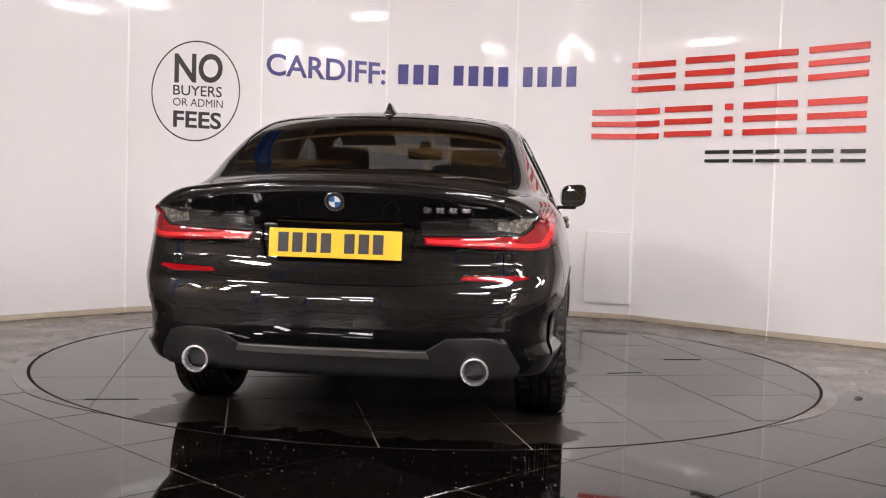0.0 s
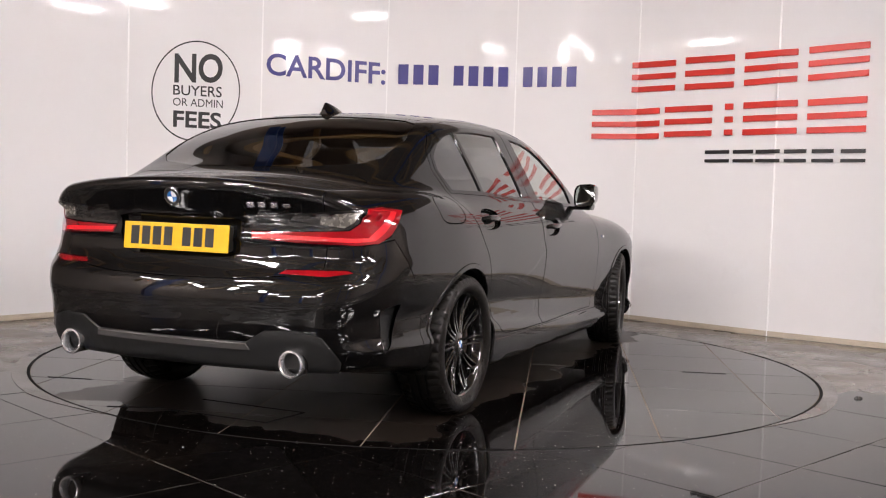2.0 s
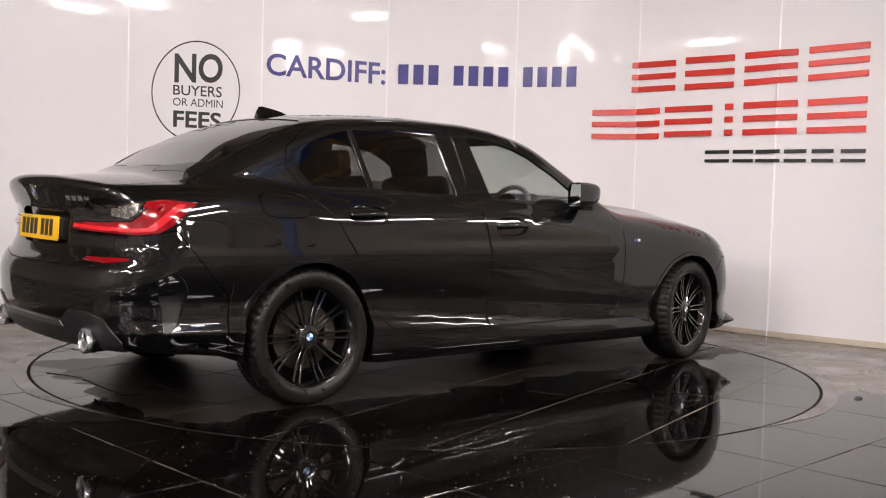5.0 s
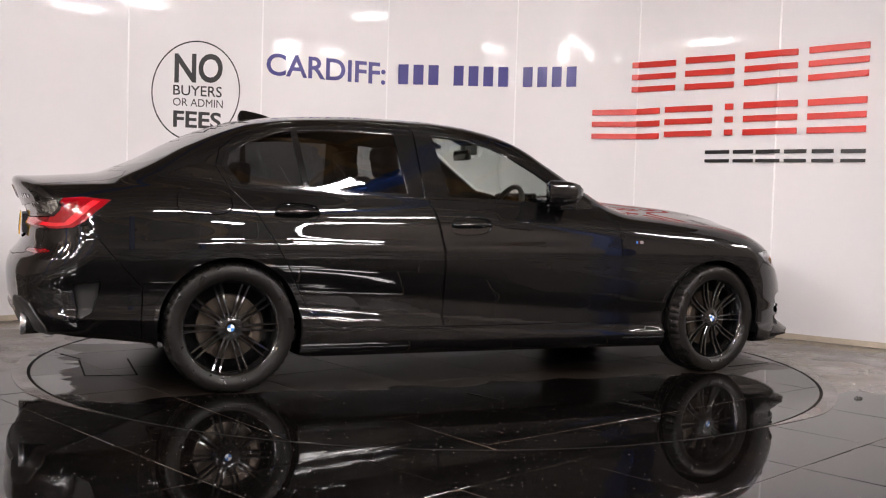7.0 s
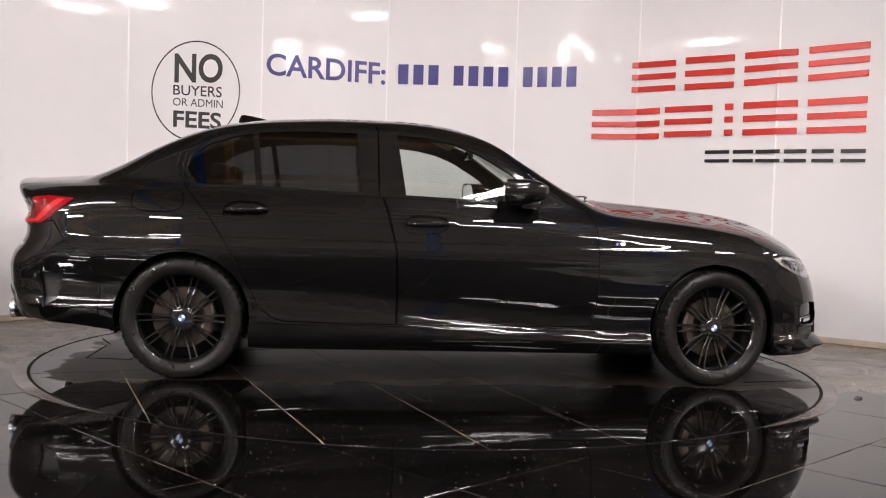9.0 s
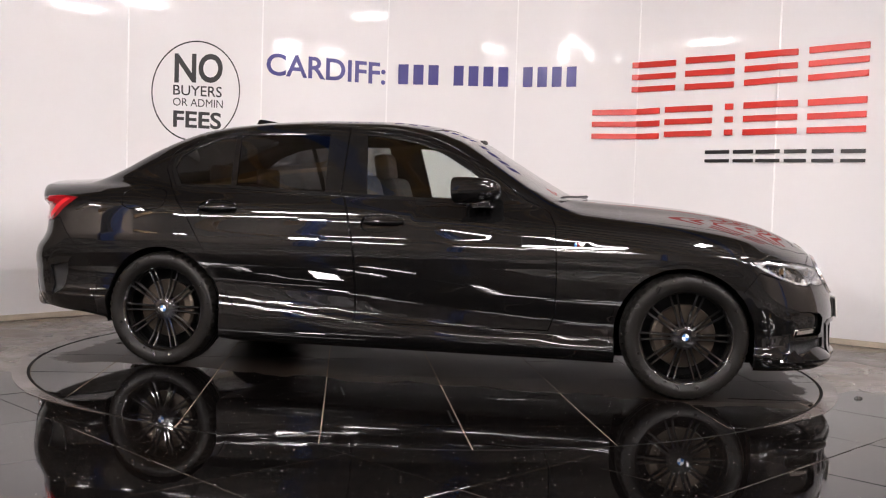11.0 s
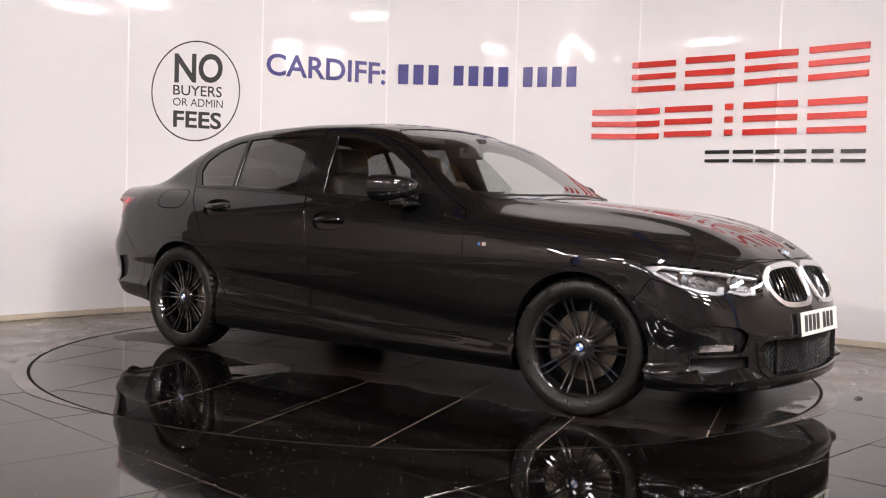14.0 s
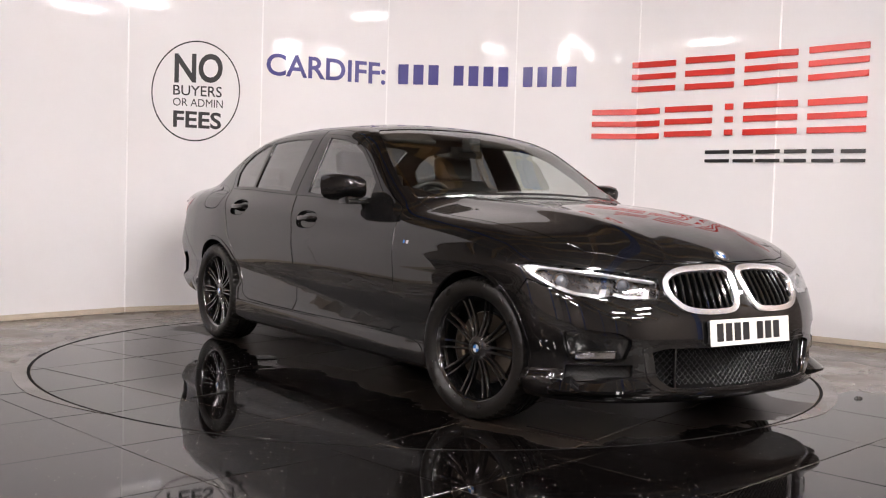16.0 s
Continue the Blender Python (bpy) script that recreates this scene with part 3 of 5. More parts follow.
WHEEL_X, HUB_Z, AXIS = 1.4255, 0.318, (-0.0696, -0.0811)
ARCH_R = 0.351


def arch_poly(cx, grow=0.0):
    pts = [(cx + (ARCH_R + grow) * math.cos(radians(a)), HUB_Z + (ARCH_R + grow) * math.sin(radians(a))) for a in range(-10, 191, 8)]
    return pts + [(cx - ARCH_R * 0.97, 0.0), (cx + ARCH_R * 0.97, 0.0)]


TOP_LINE = [(-1.457, 1.111), (-1.437, 1.187), (-1.336, 1.255), (-1.188, 1.308), (-1.036, 1.332), (-0.76, 1.345), (-0.512, 1.343), (-0.325, 1.342), (-0.137, 1.327), (0.019, 1.293), (0.143, 1.243), (0.298, 1.154), (0.43, 1.060), (0.545, 0.968)]
belt = curve([-1.46, -1.04, -0.744, -0.476, -0.265, -0.023, 0.254, 0.55], [1.008, 1.003, 0.990, 0.980, 0.976, 0.967, 0.958, 0.945])
win_top = curve([p[0] for p in TOP_LINE], [p[1] for p in TOP_LINE])


def strip_poly(x0, x1, lo, hi, n=12):
    xs = np.linspace(x0, x1, n)
    return [(float(x), float(lo(x))) for x in xs] + [(float(x), float(hi(x))) for x in xs[::-1]]


dlo = [(-1.40, 1.008)] + TOP_LINE + [(float(x), float(belt(x))) for x in (0.40, 0.25, 0.0, -0.26, -0.48, -0.74, -1.04)]
dlo_r = [(-0.415, float(belt(-0.415)))] + [(-0.48, float(belt(-0.48))), (-0.74, float(belt(-0.74))), (-1.04, float(belt(-1.04))), (-1.40, 1.008)] + [p for p in TOP_LINE if p[0] < -0.42] + [(-0.425, 1.342)]
dlo_f = [(-0.408, float(belt(-0.408))), (-0.418, 1.342)] + [p for p in TOP_LINE if p[0] > -0.42] + [(float(x), float(belt(x))) for x in (0.40, 0.25, 0.0, -0.26)]
q_glass = [(-1.372, 1.022), (-1.434, 1.111), (-1.415, 1.177), (-1.322, 1.238), (-1.18, 1.290), (-1.096, 1.306), (-1.062, 1.022)]
r_glass = [(-1.030, 1.020)] + [(-1.066, 1.309), (-0.9, 1.322), (-0.76, 1.326), (-0.535, 1.324), (-0.505, 0.999), (-0.744, 1.007)]
f_glass = [(-0.268, 0.994), (-0.318, 1.322), (-0.140, 1.308), (0.012, 1.275), (0.133, 1.226), (0.288, 1.136), (0.40, 1.055), (0.41, 0.975), (0.25, 0.977), (0.0, 0.985)]
door_f = [(-0.405, 1.02), (-0.42, 1.2), (-0.425, 1.372), (-0.325, 1.374), (-0.13, 1.358), (0.03, 1.323), (0.16, 1.272), (0.325, 1.180), (0.48, 1.07), (0.60, 0.985), (0.72, 0.93), (0.760, 0.860), (0.772, 0.740), (0.778, 0.588), (0.772, 0.40), (0.74, 0.312), (0.2, 0.306), (-0.303, 0.308), (-0.302, 0.45), (-0.305, 0.6), (-0.313, 0.713), (-0.355, 0.889)]
door_r = [(-0.412, 1.02), (-0.427, 1.2), (-0.432, 1.372), (-0.76, 1.378), (-1.04, 1.364), (-1.20, 1.338), (-1.36, 1.280), (-1.465, 1.20), (-1.49, 1.11), (-1.425, 1.0), (-1.30, 0.865), (-1.215, 0.733), (-1.140, 0.603), (-1.085, 0.49), (-1.036, 0.397), (-0.961, 0.334), (-0.902, 0.315), (-0.6, 0.308), (-0.310, 0.308), (-0.309, 0.45), (-0.312, 0.6), (-0.320, 0.713), (-0.362, 0.889)]
skirt = [(-1.12, 0.0), (-1.12, 0.255), (-1.06, 0.298), (0.9, 0.296), (1.04, 0.262), (1.12, 0.20), (1.12, 0.0)]
flap = rounded([(-1.69, 0.872), (-1.69, 0.992), (-1.43, 0.992), (-1.43, 0.872)], 0.2, 2)
handle_cups = {"cup_r": rounded([(-1.232, 0.868), (-1.20, 0.938), (-1.02, 0.934), (-0.985, 0.892), (-1.02, 0.846), (-1.19, 0.838)]), "cup_f": rounded([(-0.285, 0.822), (-0.255, 0.891), (-0.07, 0.887), (-0.035, 0.845), (-0.07, 0.798), (-0.245, 0.790)])}
lamp = [(63.5, 0.714), (58.4, 0.724), (51.1, 0.715), (40.9, 0.699), (28.6, 0.674), (28.4, 0.632), (29.5, 0.593), (36.8, 0.591), (40.9, 0.605), (43.6, 0.592), (49.0, 0.602), (55.4, 0.636), (59.9, 0.670)]
lamp_brow = [(62.6, 0.711), (58.4, 0.719), (51.1, 0.710), (40.9, 0.693), (29.2, 0.668), (29.2, 0.662), (40.9, 0.686), (51.1, 0.703), (58.2, 0.711), (60.1, 0.690), (55.0, 0.648), (50.6, 0.617), (50.8, 0.611), (55.4, 0.641), (60.0, 0.676)]
lamp_l1 = [(55.4, 0.640), (49.0, 0.606), (44.0, 0.596), (42.2, 0.605), (41.8, 0.632), (43.2, 0.632), (43.6, 0.610), (49.0, 0.617), (54.6, 0.648)]
lamp_l2 = [(40.4, 0.609), (36.6, 0.596), (31.4, 0.598), (31.2, 0.630), (32.4, 0.630), (32.6, 0.608), (36.6, 0.606), (40.0, 0.618)]
kidney = rounded([(27.6, 0.670), (23.5, 0.716), (10.0, 0.728), (2.6, 0.722), (0.9, 0.69), (1.6, 0.62), (3.6, 0.535), (14.0, 0.526), (22.0, 0.540), (26.6, 0.600)], 0.22, 2)
kidney_in = inset(kidney, 0.020, 0.0158)
fog_pocket = rounded([(35.5, 0.423), (38.2, 0.452), (47.2, 0.465), (51.6, 0.449), (50.2, 0.335), (37.4, 0.341)], 0.15, 1)
fog_lamp = [(39.1, 0.380), (48.3, 0.371), (48.9, 0.342), (39.2, 0.350)]
vent = [(35.5, 0.326), (50.6, 0.318), (51.0, 0.256), (35.4, 0.280)]
winglet = [(54.0, 0.252), (44, 0.258), (36.5, 0.272), (30.5, 0.246), (38.0, 0.212), (43.4, 0.194), (50.3, 0.200)]
low_grille = rounded([(-31, 0.395), (0, 0.392), (31, 0.395), (29.5, 0.27), (25.5, 0.228), (0, 0.222), (-25.5, 0.228), (-29.5, 0.27)], 0.12, 1)
grille_rim = [(a * 1.075, 0.308 + (z - 0.308) * 1.17) for a, z in low_grille]
bumper_f = [(-66, 0), (66, 0), (66, 0.54), (61.0, 0.66), (55.4, 0.630), (29, 0.73), (0, 0.742), (-29, 0.73), (-55.4, 0.630), (-61.0, 0.66), (-66, 0.54)]
bonnet_poly = [(0.86, 0), (0.83, 0.35), (0.72, 0.725), (1.1, 0.765), (1.5, 0.748), (1.75, 0.71), (1.90, 0.65), (2.00, 0.52), (2.06, 0.39), (2.085, 0.24), (2.10, 0)]
bonnet_poly = bonnet_poly + [(x, -y) for x, y in bonnet_poly[-2:0:-1]]
screen = [(0.075, 0), (0.065, 0.25), (0.03, 0.525), (0.10, 0.575), (0.376, 0.672), (0.60, 0.73), (0.78, 0.55), (0.88, 0.3), (0.91, 0)]
screen = screen + [(x, -y) for x, y in screen[-2:0:-1]]
rear_screen = [(-1.33, 0), (-1.32, 0.25), (-1.28, 0.48), (-1.32, 0.55), (-1.54, 0.605), (-1.72, 0.59), (-1.80, 0.52), (-1.90, 0.3), (-1.93, 0)]
rear_screen = rear_screen + [(x, -y) for x, y in rear_screen[-2:0:-1]]
roof_poly = [(0.0, 0.515), (-1.22, 0.515), (-1.27, 0), (-1.22, -0.515), (0.0, -0.515), (0.03, 0)]
lid_top = [(-2.0, 0), (-1.97, 0.3), (-1.90, 0.55), (-1.93, 0.63), (-2.2, 0.645), (-2.6, 0.645), (-2.6, -0.645), (-2.2, -0.645), (-1.93, -0.63), (-1.90, -0.55), (-1.97, -0.3)]
lid_rear = [(-41, 1.1), (-40.6, 0.90), (-41.2, 0.776), (-39.2, 0.700), (-34, 0.662), (-20, 0.644), (0, 0.640), (20, 0.644), (34, 0.662), (39.2, 0.700), (41.2, 0.776), (40.6, 0.90), (41, 1.1)]
tail_red = [(24.6, 0.830), (24.8, 0.799), (39.1, 0.790), (50.5, 0.786), (55.5, 0.795), (58.8, 0.825), (64.8, 0.928), (57, 0.938), (52.6, 0.931), (51.1, 0.872), (48.6, 0.842), (39.1, 0.834)]
tail_smoke = [(23.4, 0.888), (40.3, 0.909), (52.2, 0.932), (50.8, 0.873), (48.4, 0.846), (39.1, 0.838), (24.2, 0.834)]
tail_core = [(25.2, 0.822), (25.4, 0.808), (39.1, 0.801), (50.0, 0.797), (54.6, 0.806), (57.2, 0.838), (62.0, 0.920), (60.0, 0.922), (55.4, 0.852), (53.0, 0.816), (49, 0.812), (39.1, 0.816)]
tail_silver = [(42.0, 0.864), (42.2, 0.897), (50.8, 0.918), (49.8, 0.878), (47.5, 0.854)]
reflector = [(32.5, 0.672), (34.0, 0.686), (47.8, 0.690), (49.0, 0.682), (43.0, 0.666)]
bumper_r = [(-74, 0), (-74, 0.52), (-60, 0.81), (-52, 0.786), (-41, 0.79), (0, 0.8), (41, 0.79), (52, 0.786), (60, 0.81), (74, 0.52), (74, 0)]
diffuser = [(-47, 0.0), (-47, 0.33), (-42, 0.43), (-37, 0.452), (-29, 0.448), (-24.5, 0.398), (0, 0.392), (24.5, 0.398), (29, 0.448), (37, 0.452), (42, 0.43), (47, 0.33), (47, 0.0)]
diff_strip = [(-24.5, 0.396), (24.5, 0.396), (25.5, 0.372), (-25.5, 0.372)]
corner_slot = [(56, 0.53), (63, 0.55), (60.5, 0.40), (57.5, 0.36)]

# name, unrolling, outline, sides; the first that holds a face takes it
REGIONS = [
    ("arch_front", "side", arch_poly(WHEEL_X), (1, -1)), ("arch_rear", "side", arch_poly(-WHEEL_X), (1, -1)),
    ("lip_front", "side", [q for q in arch_poly(WHEEL_X, 0.020) if q[1] > 0.27] + [(WHEEL_X - 0.37, 0.245), (WHEEL_X + 0.37, 0.245)], (1, -1)), ("lip_rear", "side", [q for q in arch_poly(-WHEEL_X, 0.020) if q[1] > 0.27] + [(-WHEEL_X - 0.37, 0.245), (-WHEEL_X + 0.37, 0.245)], (1, -1)),
    ("quarter_glass", "side", q_glass, (1, -1)), ("rear_glass", "side", r_glass, (1, -1)), ("front_glass", "side", f_glass, (1, -1)),
    ("trim_r", "side", dlo_r, (1, -1)), ("trim_f", "side", dlo_f, (1, -1)),
    ("cup_r", "side", handle_cups["cup_r"], (1, -1)), ("cup_f", "side", handle_cups["cup_f"], (1, -1)),
    ("front_door", "side", door_f, (1, -1)), ("rear_door", "side", door_r, (1, -1)),
    ("side_skirt", "side", skirt, (1, -1)), ("fuel_flap", "side", flap, (-1,)),
    ("lamp_guide_a", "front", lamp_brow, (1, -1)), ("lamp_guide_b", "front", lamp_l1, (1, -1)), ("lamp_guide_c", "front", lamp_l2, (1, -1)),
    ("headlamp", "front", lamp, (1, -1)),
    ("kidney_hole", "front", kidney_in, (1, -1)), ("kidney_frame", "front", kidney, (1, -1)),
    ("fog_lamp", "front", fog_lamp, (1, -1)), ("fog_pocket", "front", fog_pocket, (1, -1)), ("vent", "front", vent, (1, -1)), ("winglet", "front", winglet, (1, -1)),
    ("low_grille", "front", low_grille, (1,)), ("grille_rim", "front", grille_rim, (1,)),
    ("plate_recess", "rear", rounded([(-21, 0.722), (-22.6, 0.884), (22.6, 0.884), (21, 0.722)], 0.12, 1), (1,)), ("tail_core", "rear", tail_core, (1, -1)), ("tail_silver", "rear", tail_silver, (1, -1)), ("tail_red", "rear", tail_red, (1, -1)), ("tail_smoke", "rear", tail_smoke, (1, -1)), ("reflector", "rear", reflector, (1, -1)),
    ("corner_slot", "rear", corner_slot, (1, -1)), ("diff_strip", "rear", diff_strip, (1,)), ("diffuser", "rear", diffuser, (1,)),
    ("windscreen", "top", screen, (1,)), ("rear_screen", "top", rear_screen, (1,)),
    ("bonnet", "top", bonnet_poly, (1,)), ("boot_lid", "rear", lid_rear, (1,)), ("boot_lid", "top", lid_top, (1,)),
    ("front_bumper", "front", bumper_f, (1,)), ("rear_bumper", "rear", bumper_r, (1,)), ("roof", "top", roof_poly, (1,)),
]


def cut_skin():
    pts, faces = body_grid()
    bm = bmesh.new()
    vs = [bm.verts.new(p) for p in pts]
    for f in faces:
        bm.faces.new([vs[i] for i in f])
    for name, kind, poly, sides in REGIONS:
        lo, hi = np.min(poly, 0), np.max(poly, 0)
        sc = np.array([0.04, 0.04]) if kind in ("side", "top") else np.array([4.0, 0.04])
        for s in sides:
            fl = list(bm.faces)
            cen = np.array([f.calc_center_median() for f in fl])
            uw, ok = unroll(kind, cen, s)
            pick = ok & np.all(uw > lo - sc, 1) & np.all(uw < hi + sc, 1)
            pool = {fl[i] for i in np.nonzero(pick)[0]}
            rays = [DIRS[kind](*c, s) for c in poly]
            reach = cast(np.array([r[0] for r in rays]), np.array([r[1] for r in rays]), 2.2)
            spots = [r[0] + r[1] * t for r, t in zip(rays, reach)]
            for i in range(len(poly)):
                j = (i + 1) % len(poly)
                a, b = poly[i], poly[j]
                if math.hypot(a[0] - b[0], a[1] - b[1]) < 1e-5:
                    continue
                p1, p2 = spots[i], spots[j]
                nrm = np.cross(p2 - p1, rays[i][1] + rays[j][1])
                if np.linalg.norm(nrm) < 1e-9:
                    continue
                pl = [f for f in pool if f.is_valid]
                c = np.array([[v.co[:] for v in (f.verts[0], f.verts[len(f.verts) // 2])] for f in pl])
                c = c.mean(1)
                u, _ = unroll(kind, c, s)
                l, h = np.minimum(a, b) - sc * 0.7, np.maximum(a, b) + sc * 0.7
                sel = [pl[j] for j in np.nonzero(np.all(u > l, 1) & np.all(u < h, 1))[0]]
                if not sel:
                    continue
                geom = list({v for f in sel for v in f.verts}) + list({e for f in sel for e in f.edges}) + sel
                r = bmesh.ops.bisect_plane(bm, geom=geom, dist=0.0004, plane_co=Vector(p1), plane_no=Vector(nrm).normalized())
                pool.update(g for g in r["geom"] if isinstance(g, bmesh.types.BMFace))
    bm.verts.index_update()
    V = to_skin(np.array([v.co[:] for v in bm.verts]))
    F = [[v.index for v in f.verts] for f in bm.faces]
    bm.free()
    cen = np.array([V[f].mean(0) for f in F])
    label = np.full(len(F), "", dtype=object)
    side = np.zeros(len(F), int)
    for name, kind, poly, sides in REGIONS:
        for s in sides:
            uw, ok = unroll(kind, cen, s)
            if name.startswith("arch"):
                ok = ok & (np.abs(cen[:, 1]) > 0.56)
            m = ok & in_poly(uw, poly) & (label == "")
            label[m], side[m] = name, (s if len(sides) == 2 else 0)
    return V, F, label, side


SKIN_V, SKIN_F, SKIN_L, SKIN_S = cut_skin()
SKIN_N = skin_normal(SKIN_V)


def faces_of(names, s=None):
    names = (names,) if isinstance(names, str) else names
    return [f for f, l, d in zip(SKIN_F, SKIN_L, SKIN_S) if l in names and (s is None or d == s)]


def skin_part(name, fl, material, parent, label="", gap=0.0030, offset=0.0, depth=0.014, swell=0.0):
    """A piece of the skin with turned-in edges, set apart from its neighbours by a narrow gap."""
    if not fl:
        return None
    used = sorted({i for f in fl for i in f})
    at = {i: k for k, i in enumerate(used)}
    edges = {}
    for f in fl:
        for a, b in zip(f, f[1:] + f[:1]):
            k = (min(a, b), max(a, b))
            edges[k] = None if k in edges else (a, b, f)
    rim = [e for e in edges.values() if e]
    push = np.zeros((len(used), 3))
    for a, b, f in rim:
        n = SKIN_N[a] + SKIN_N[b]
        d = np.cross(n, SKIN_V[b] - SKIN_V[a])
        if d @ (SKIN_V[f].mean(0) - SKIN_V[a]) < 0:
            d = -d
        d /= np.linalg.norm(d) + 1e-12
        push[at[a]] += d
        push[at[b]] += d
    ln = np.linalg.norm(push, axis=1)
    push = np.where(ln[:, None] > 1e-6, push / np.maximum(ln, 1e-6)[:, None], 0)
    N = SKIN_N[used]
    P = SKIN_V[used] + push * gap + N * offset
    verts, nrms = list(P), list(N)
    faces = [[at[i] for i in f] for f in fl]
    ring = sorted({i for a, b, _ in rim for i in (a, b)})
    r1, r2 = {}, {}
    for i in ring:
        k = at[i]
        out = -push[k]
        r1[i] = len(verts)
        verts.append(P[k] - N[k] * 0.0012 - push[k] * 0.0008)
        nrms.append(N[k] * 0.6 + out * 0.8)
        r2[i] = len(verts)
        verts.append(P[k] - N[k] * depth)
        nrms.append(out * 1.0 + N[k] * 0.05)
    for a, b, _ in rim:
        faces.append([at[b], at[a], r1[a], r1[b]])
        faces.append([r1[b], r1[a], r2[a], r2[b]])
    nrms = [n / (np.linalg.norm(n) + 1e-12) for n in nrms]
    return mesh_ob(name, verts, faces, material, parent, label, True, nrms)


car = tagged(empty("car"), "glossy black four-door saloon car parked on the turntable", "car")
bodywork = skin_part("body", faces_of(""), PAINT, car)
skin_part("roof", faces_of("roof"), PAINT, car)
bonnet_ob = skin_part("bonnet", faces_of("bonnet"), PAINT, car)
lid = skin_part("boot_lid", faces_of("boot_lid"), PAINT, car)
fb = skin_part("front_bumper", faces_of("front_bumper"), PAINT, car)
rb = skin_part("rear_bumper", faces_of("rear_bumper"), PAINT, car)
skin_part("windscreen", faces_of("windscreen"), GLASS, car, "clear laminated windscreen", 0.0, -0.004, 0.003)
skin_part("rear_window", faces_of("rear_screen"), GLASS_REAR, car, "dark tinted rear window", 0.0, -0.004, 0.003)
for s in (-1, 1):
    d = skin_part("front_door", faces_of("front_door", s), PAINT, car)
    skin_part("window", faces_of("front_glass", s), GLASS, d, "clear side window", 0.0, -0.007, 0.003)
    d2 = skin_part("rear_door", faces_of("rear_door", s), PAINT, car)
    skin_part("window", faces_of("rear_glass", s), GLASS_TINT, d2, "dark privacy side window", 0.0, -0.007, 0.003)
    skin_part("quarter_window", faces_of("quarter_glass", s), GLASS_TINT, d2, "dark privacy quarter window", 0.0, -0.006, 0.003)
    skin_part("window_trim", faces_of("trim_f", s), GLOSS, d, "gloss black window surround", 0.0006, 0.001, 0.012)
    skin_part("window_trim", faces_of("trim_r", s), GLOSS, d2, "gloss black window surround", 0.0006, 0.001, 0.012)
    skin_part("side_skirt", faces_of("side_skirt", s), PAINT, car, gap=0.001, offset=0.004, depth=0.02)
    for lip in ("lip_front", "lip_rear"):
        skin_part("arch_lip", faces_of(lip, s), PAINT, car, gap=0.0, offset=0.0045, depth=0.016)
    for cup, door, hx, hz in (("cup_r", d2, -1.105, 0.892), ("cup_f", d, -0.155, 0.845)):
        skin_part("handle_cup", faces_of(cup, s), GLOSS, door, "", -0.001, -0.016, -0.016)
        bm = bmesh.new()
        o = np.array([[hx + k * 0.105, 0, hz + k * 0.003] for k in (-1, -0.6, 0, 0.6, 1)])
        y = cast(o, np.tile([0, float(s), 0], (5, 1)), 1.2)
        prev = None
        for j, k in enumerate((-1.06, -0.95, -0.6, 0, 0.6, 0.95, 1.06)):
            yy = np.interp(k, (-1, -0.6, 0, 0.6, 1), y) + (0.017 if abs(k) < 0.9 else 0.004 if abs(k) < 1 else -0.008)
            hh = 0.016 if abs(k) < 0.9 else 0.011
            ring = [bm.verts.new((hx + k * 0.105, s * (yy + 0.010 * math.cos(q)), hz + 0.002 + k * 0.003 + hh * math.sin(q))) for q in np.linspace(0, 2 * math.pi, 10, endpoint=False)]
            if prev:
                for i in range(10):
                    bm.faces.new((prev[i], prev[(i + 1) % 10], ring[(i + 1) % 10], ring[i]))
            else:
                bm.faces.new(ring)
            prev = ring
        bm.faces.new(prev)
        bmesh.ops.recalc_face_normals(bm, faces=bm.faces[:])
        part("handle", bm, PAINT, door, smooth=True, sharp=60)
skin_part("fuel_flap", faces_of("fuel_flap"), PAINT, car)

# ---- lamps ----
def hex_lens(parent, a, z, s, r=0.034, back=0.03):
    o, dd = DIRS["front"](a, z, s)
    p = Vector(o + dd * cast(o[None], dd[None], 2.2)[0])
    bm = bmesh.new()
    m = Matrix.Translation(p - Vector((back, 0, 0))) @ Vector((1, s * 0.25, 0.0)).to_track_quat("Z", "Y").to_matrix().to_4x4()
    lathe(bm, [(r, -0.01), (r, 0.008), (r * 0.92, 0.012), (r * 0.86, 0.006), (r * 0.8, 0.002)], 8, m)
    part("bezel", bm, CHROME, parent, "bright bezel")
    bm = bmesh.new()
    lathe(bm, [(r * 0.8, 0.0), (r * 0.7, 0.010), (r * 0.4, 0.018), (0.001, 0.021)], 20, m)
    part("projector", bm, LENS_BALL, parent, smooth=True)


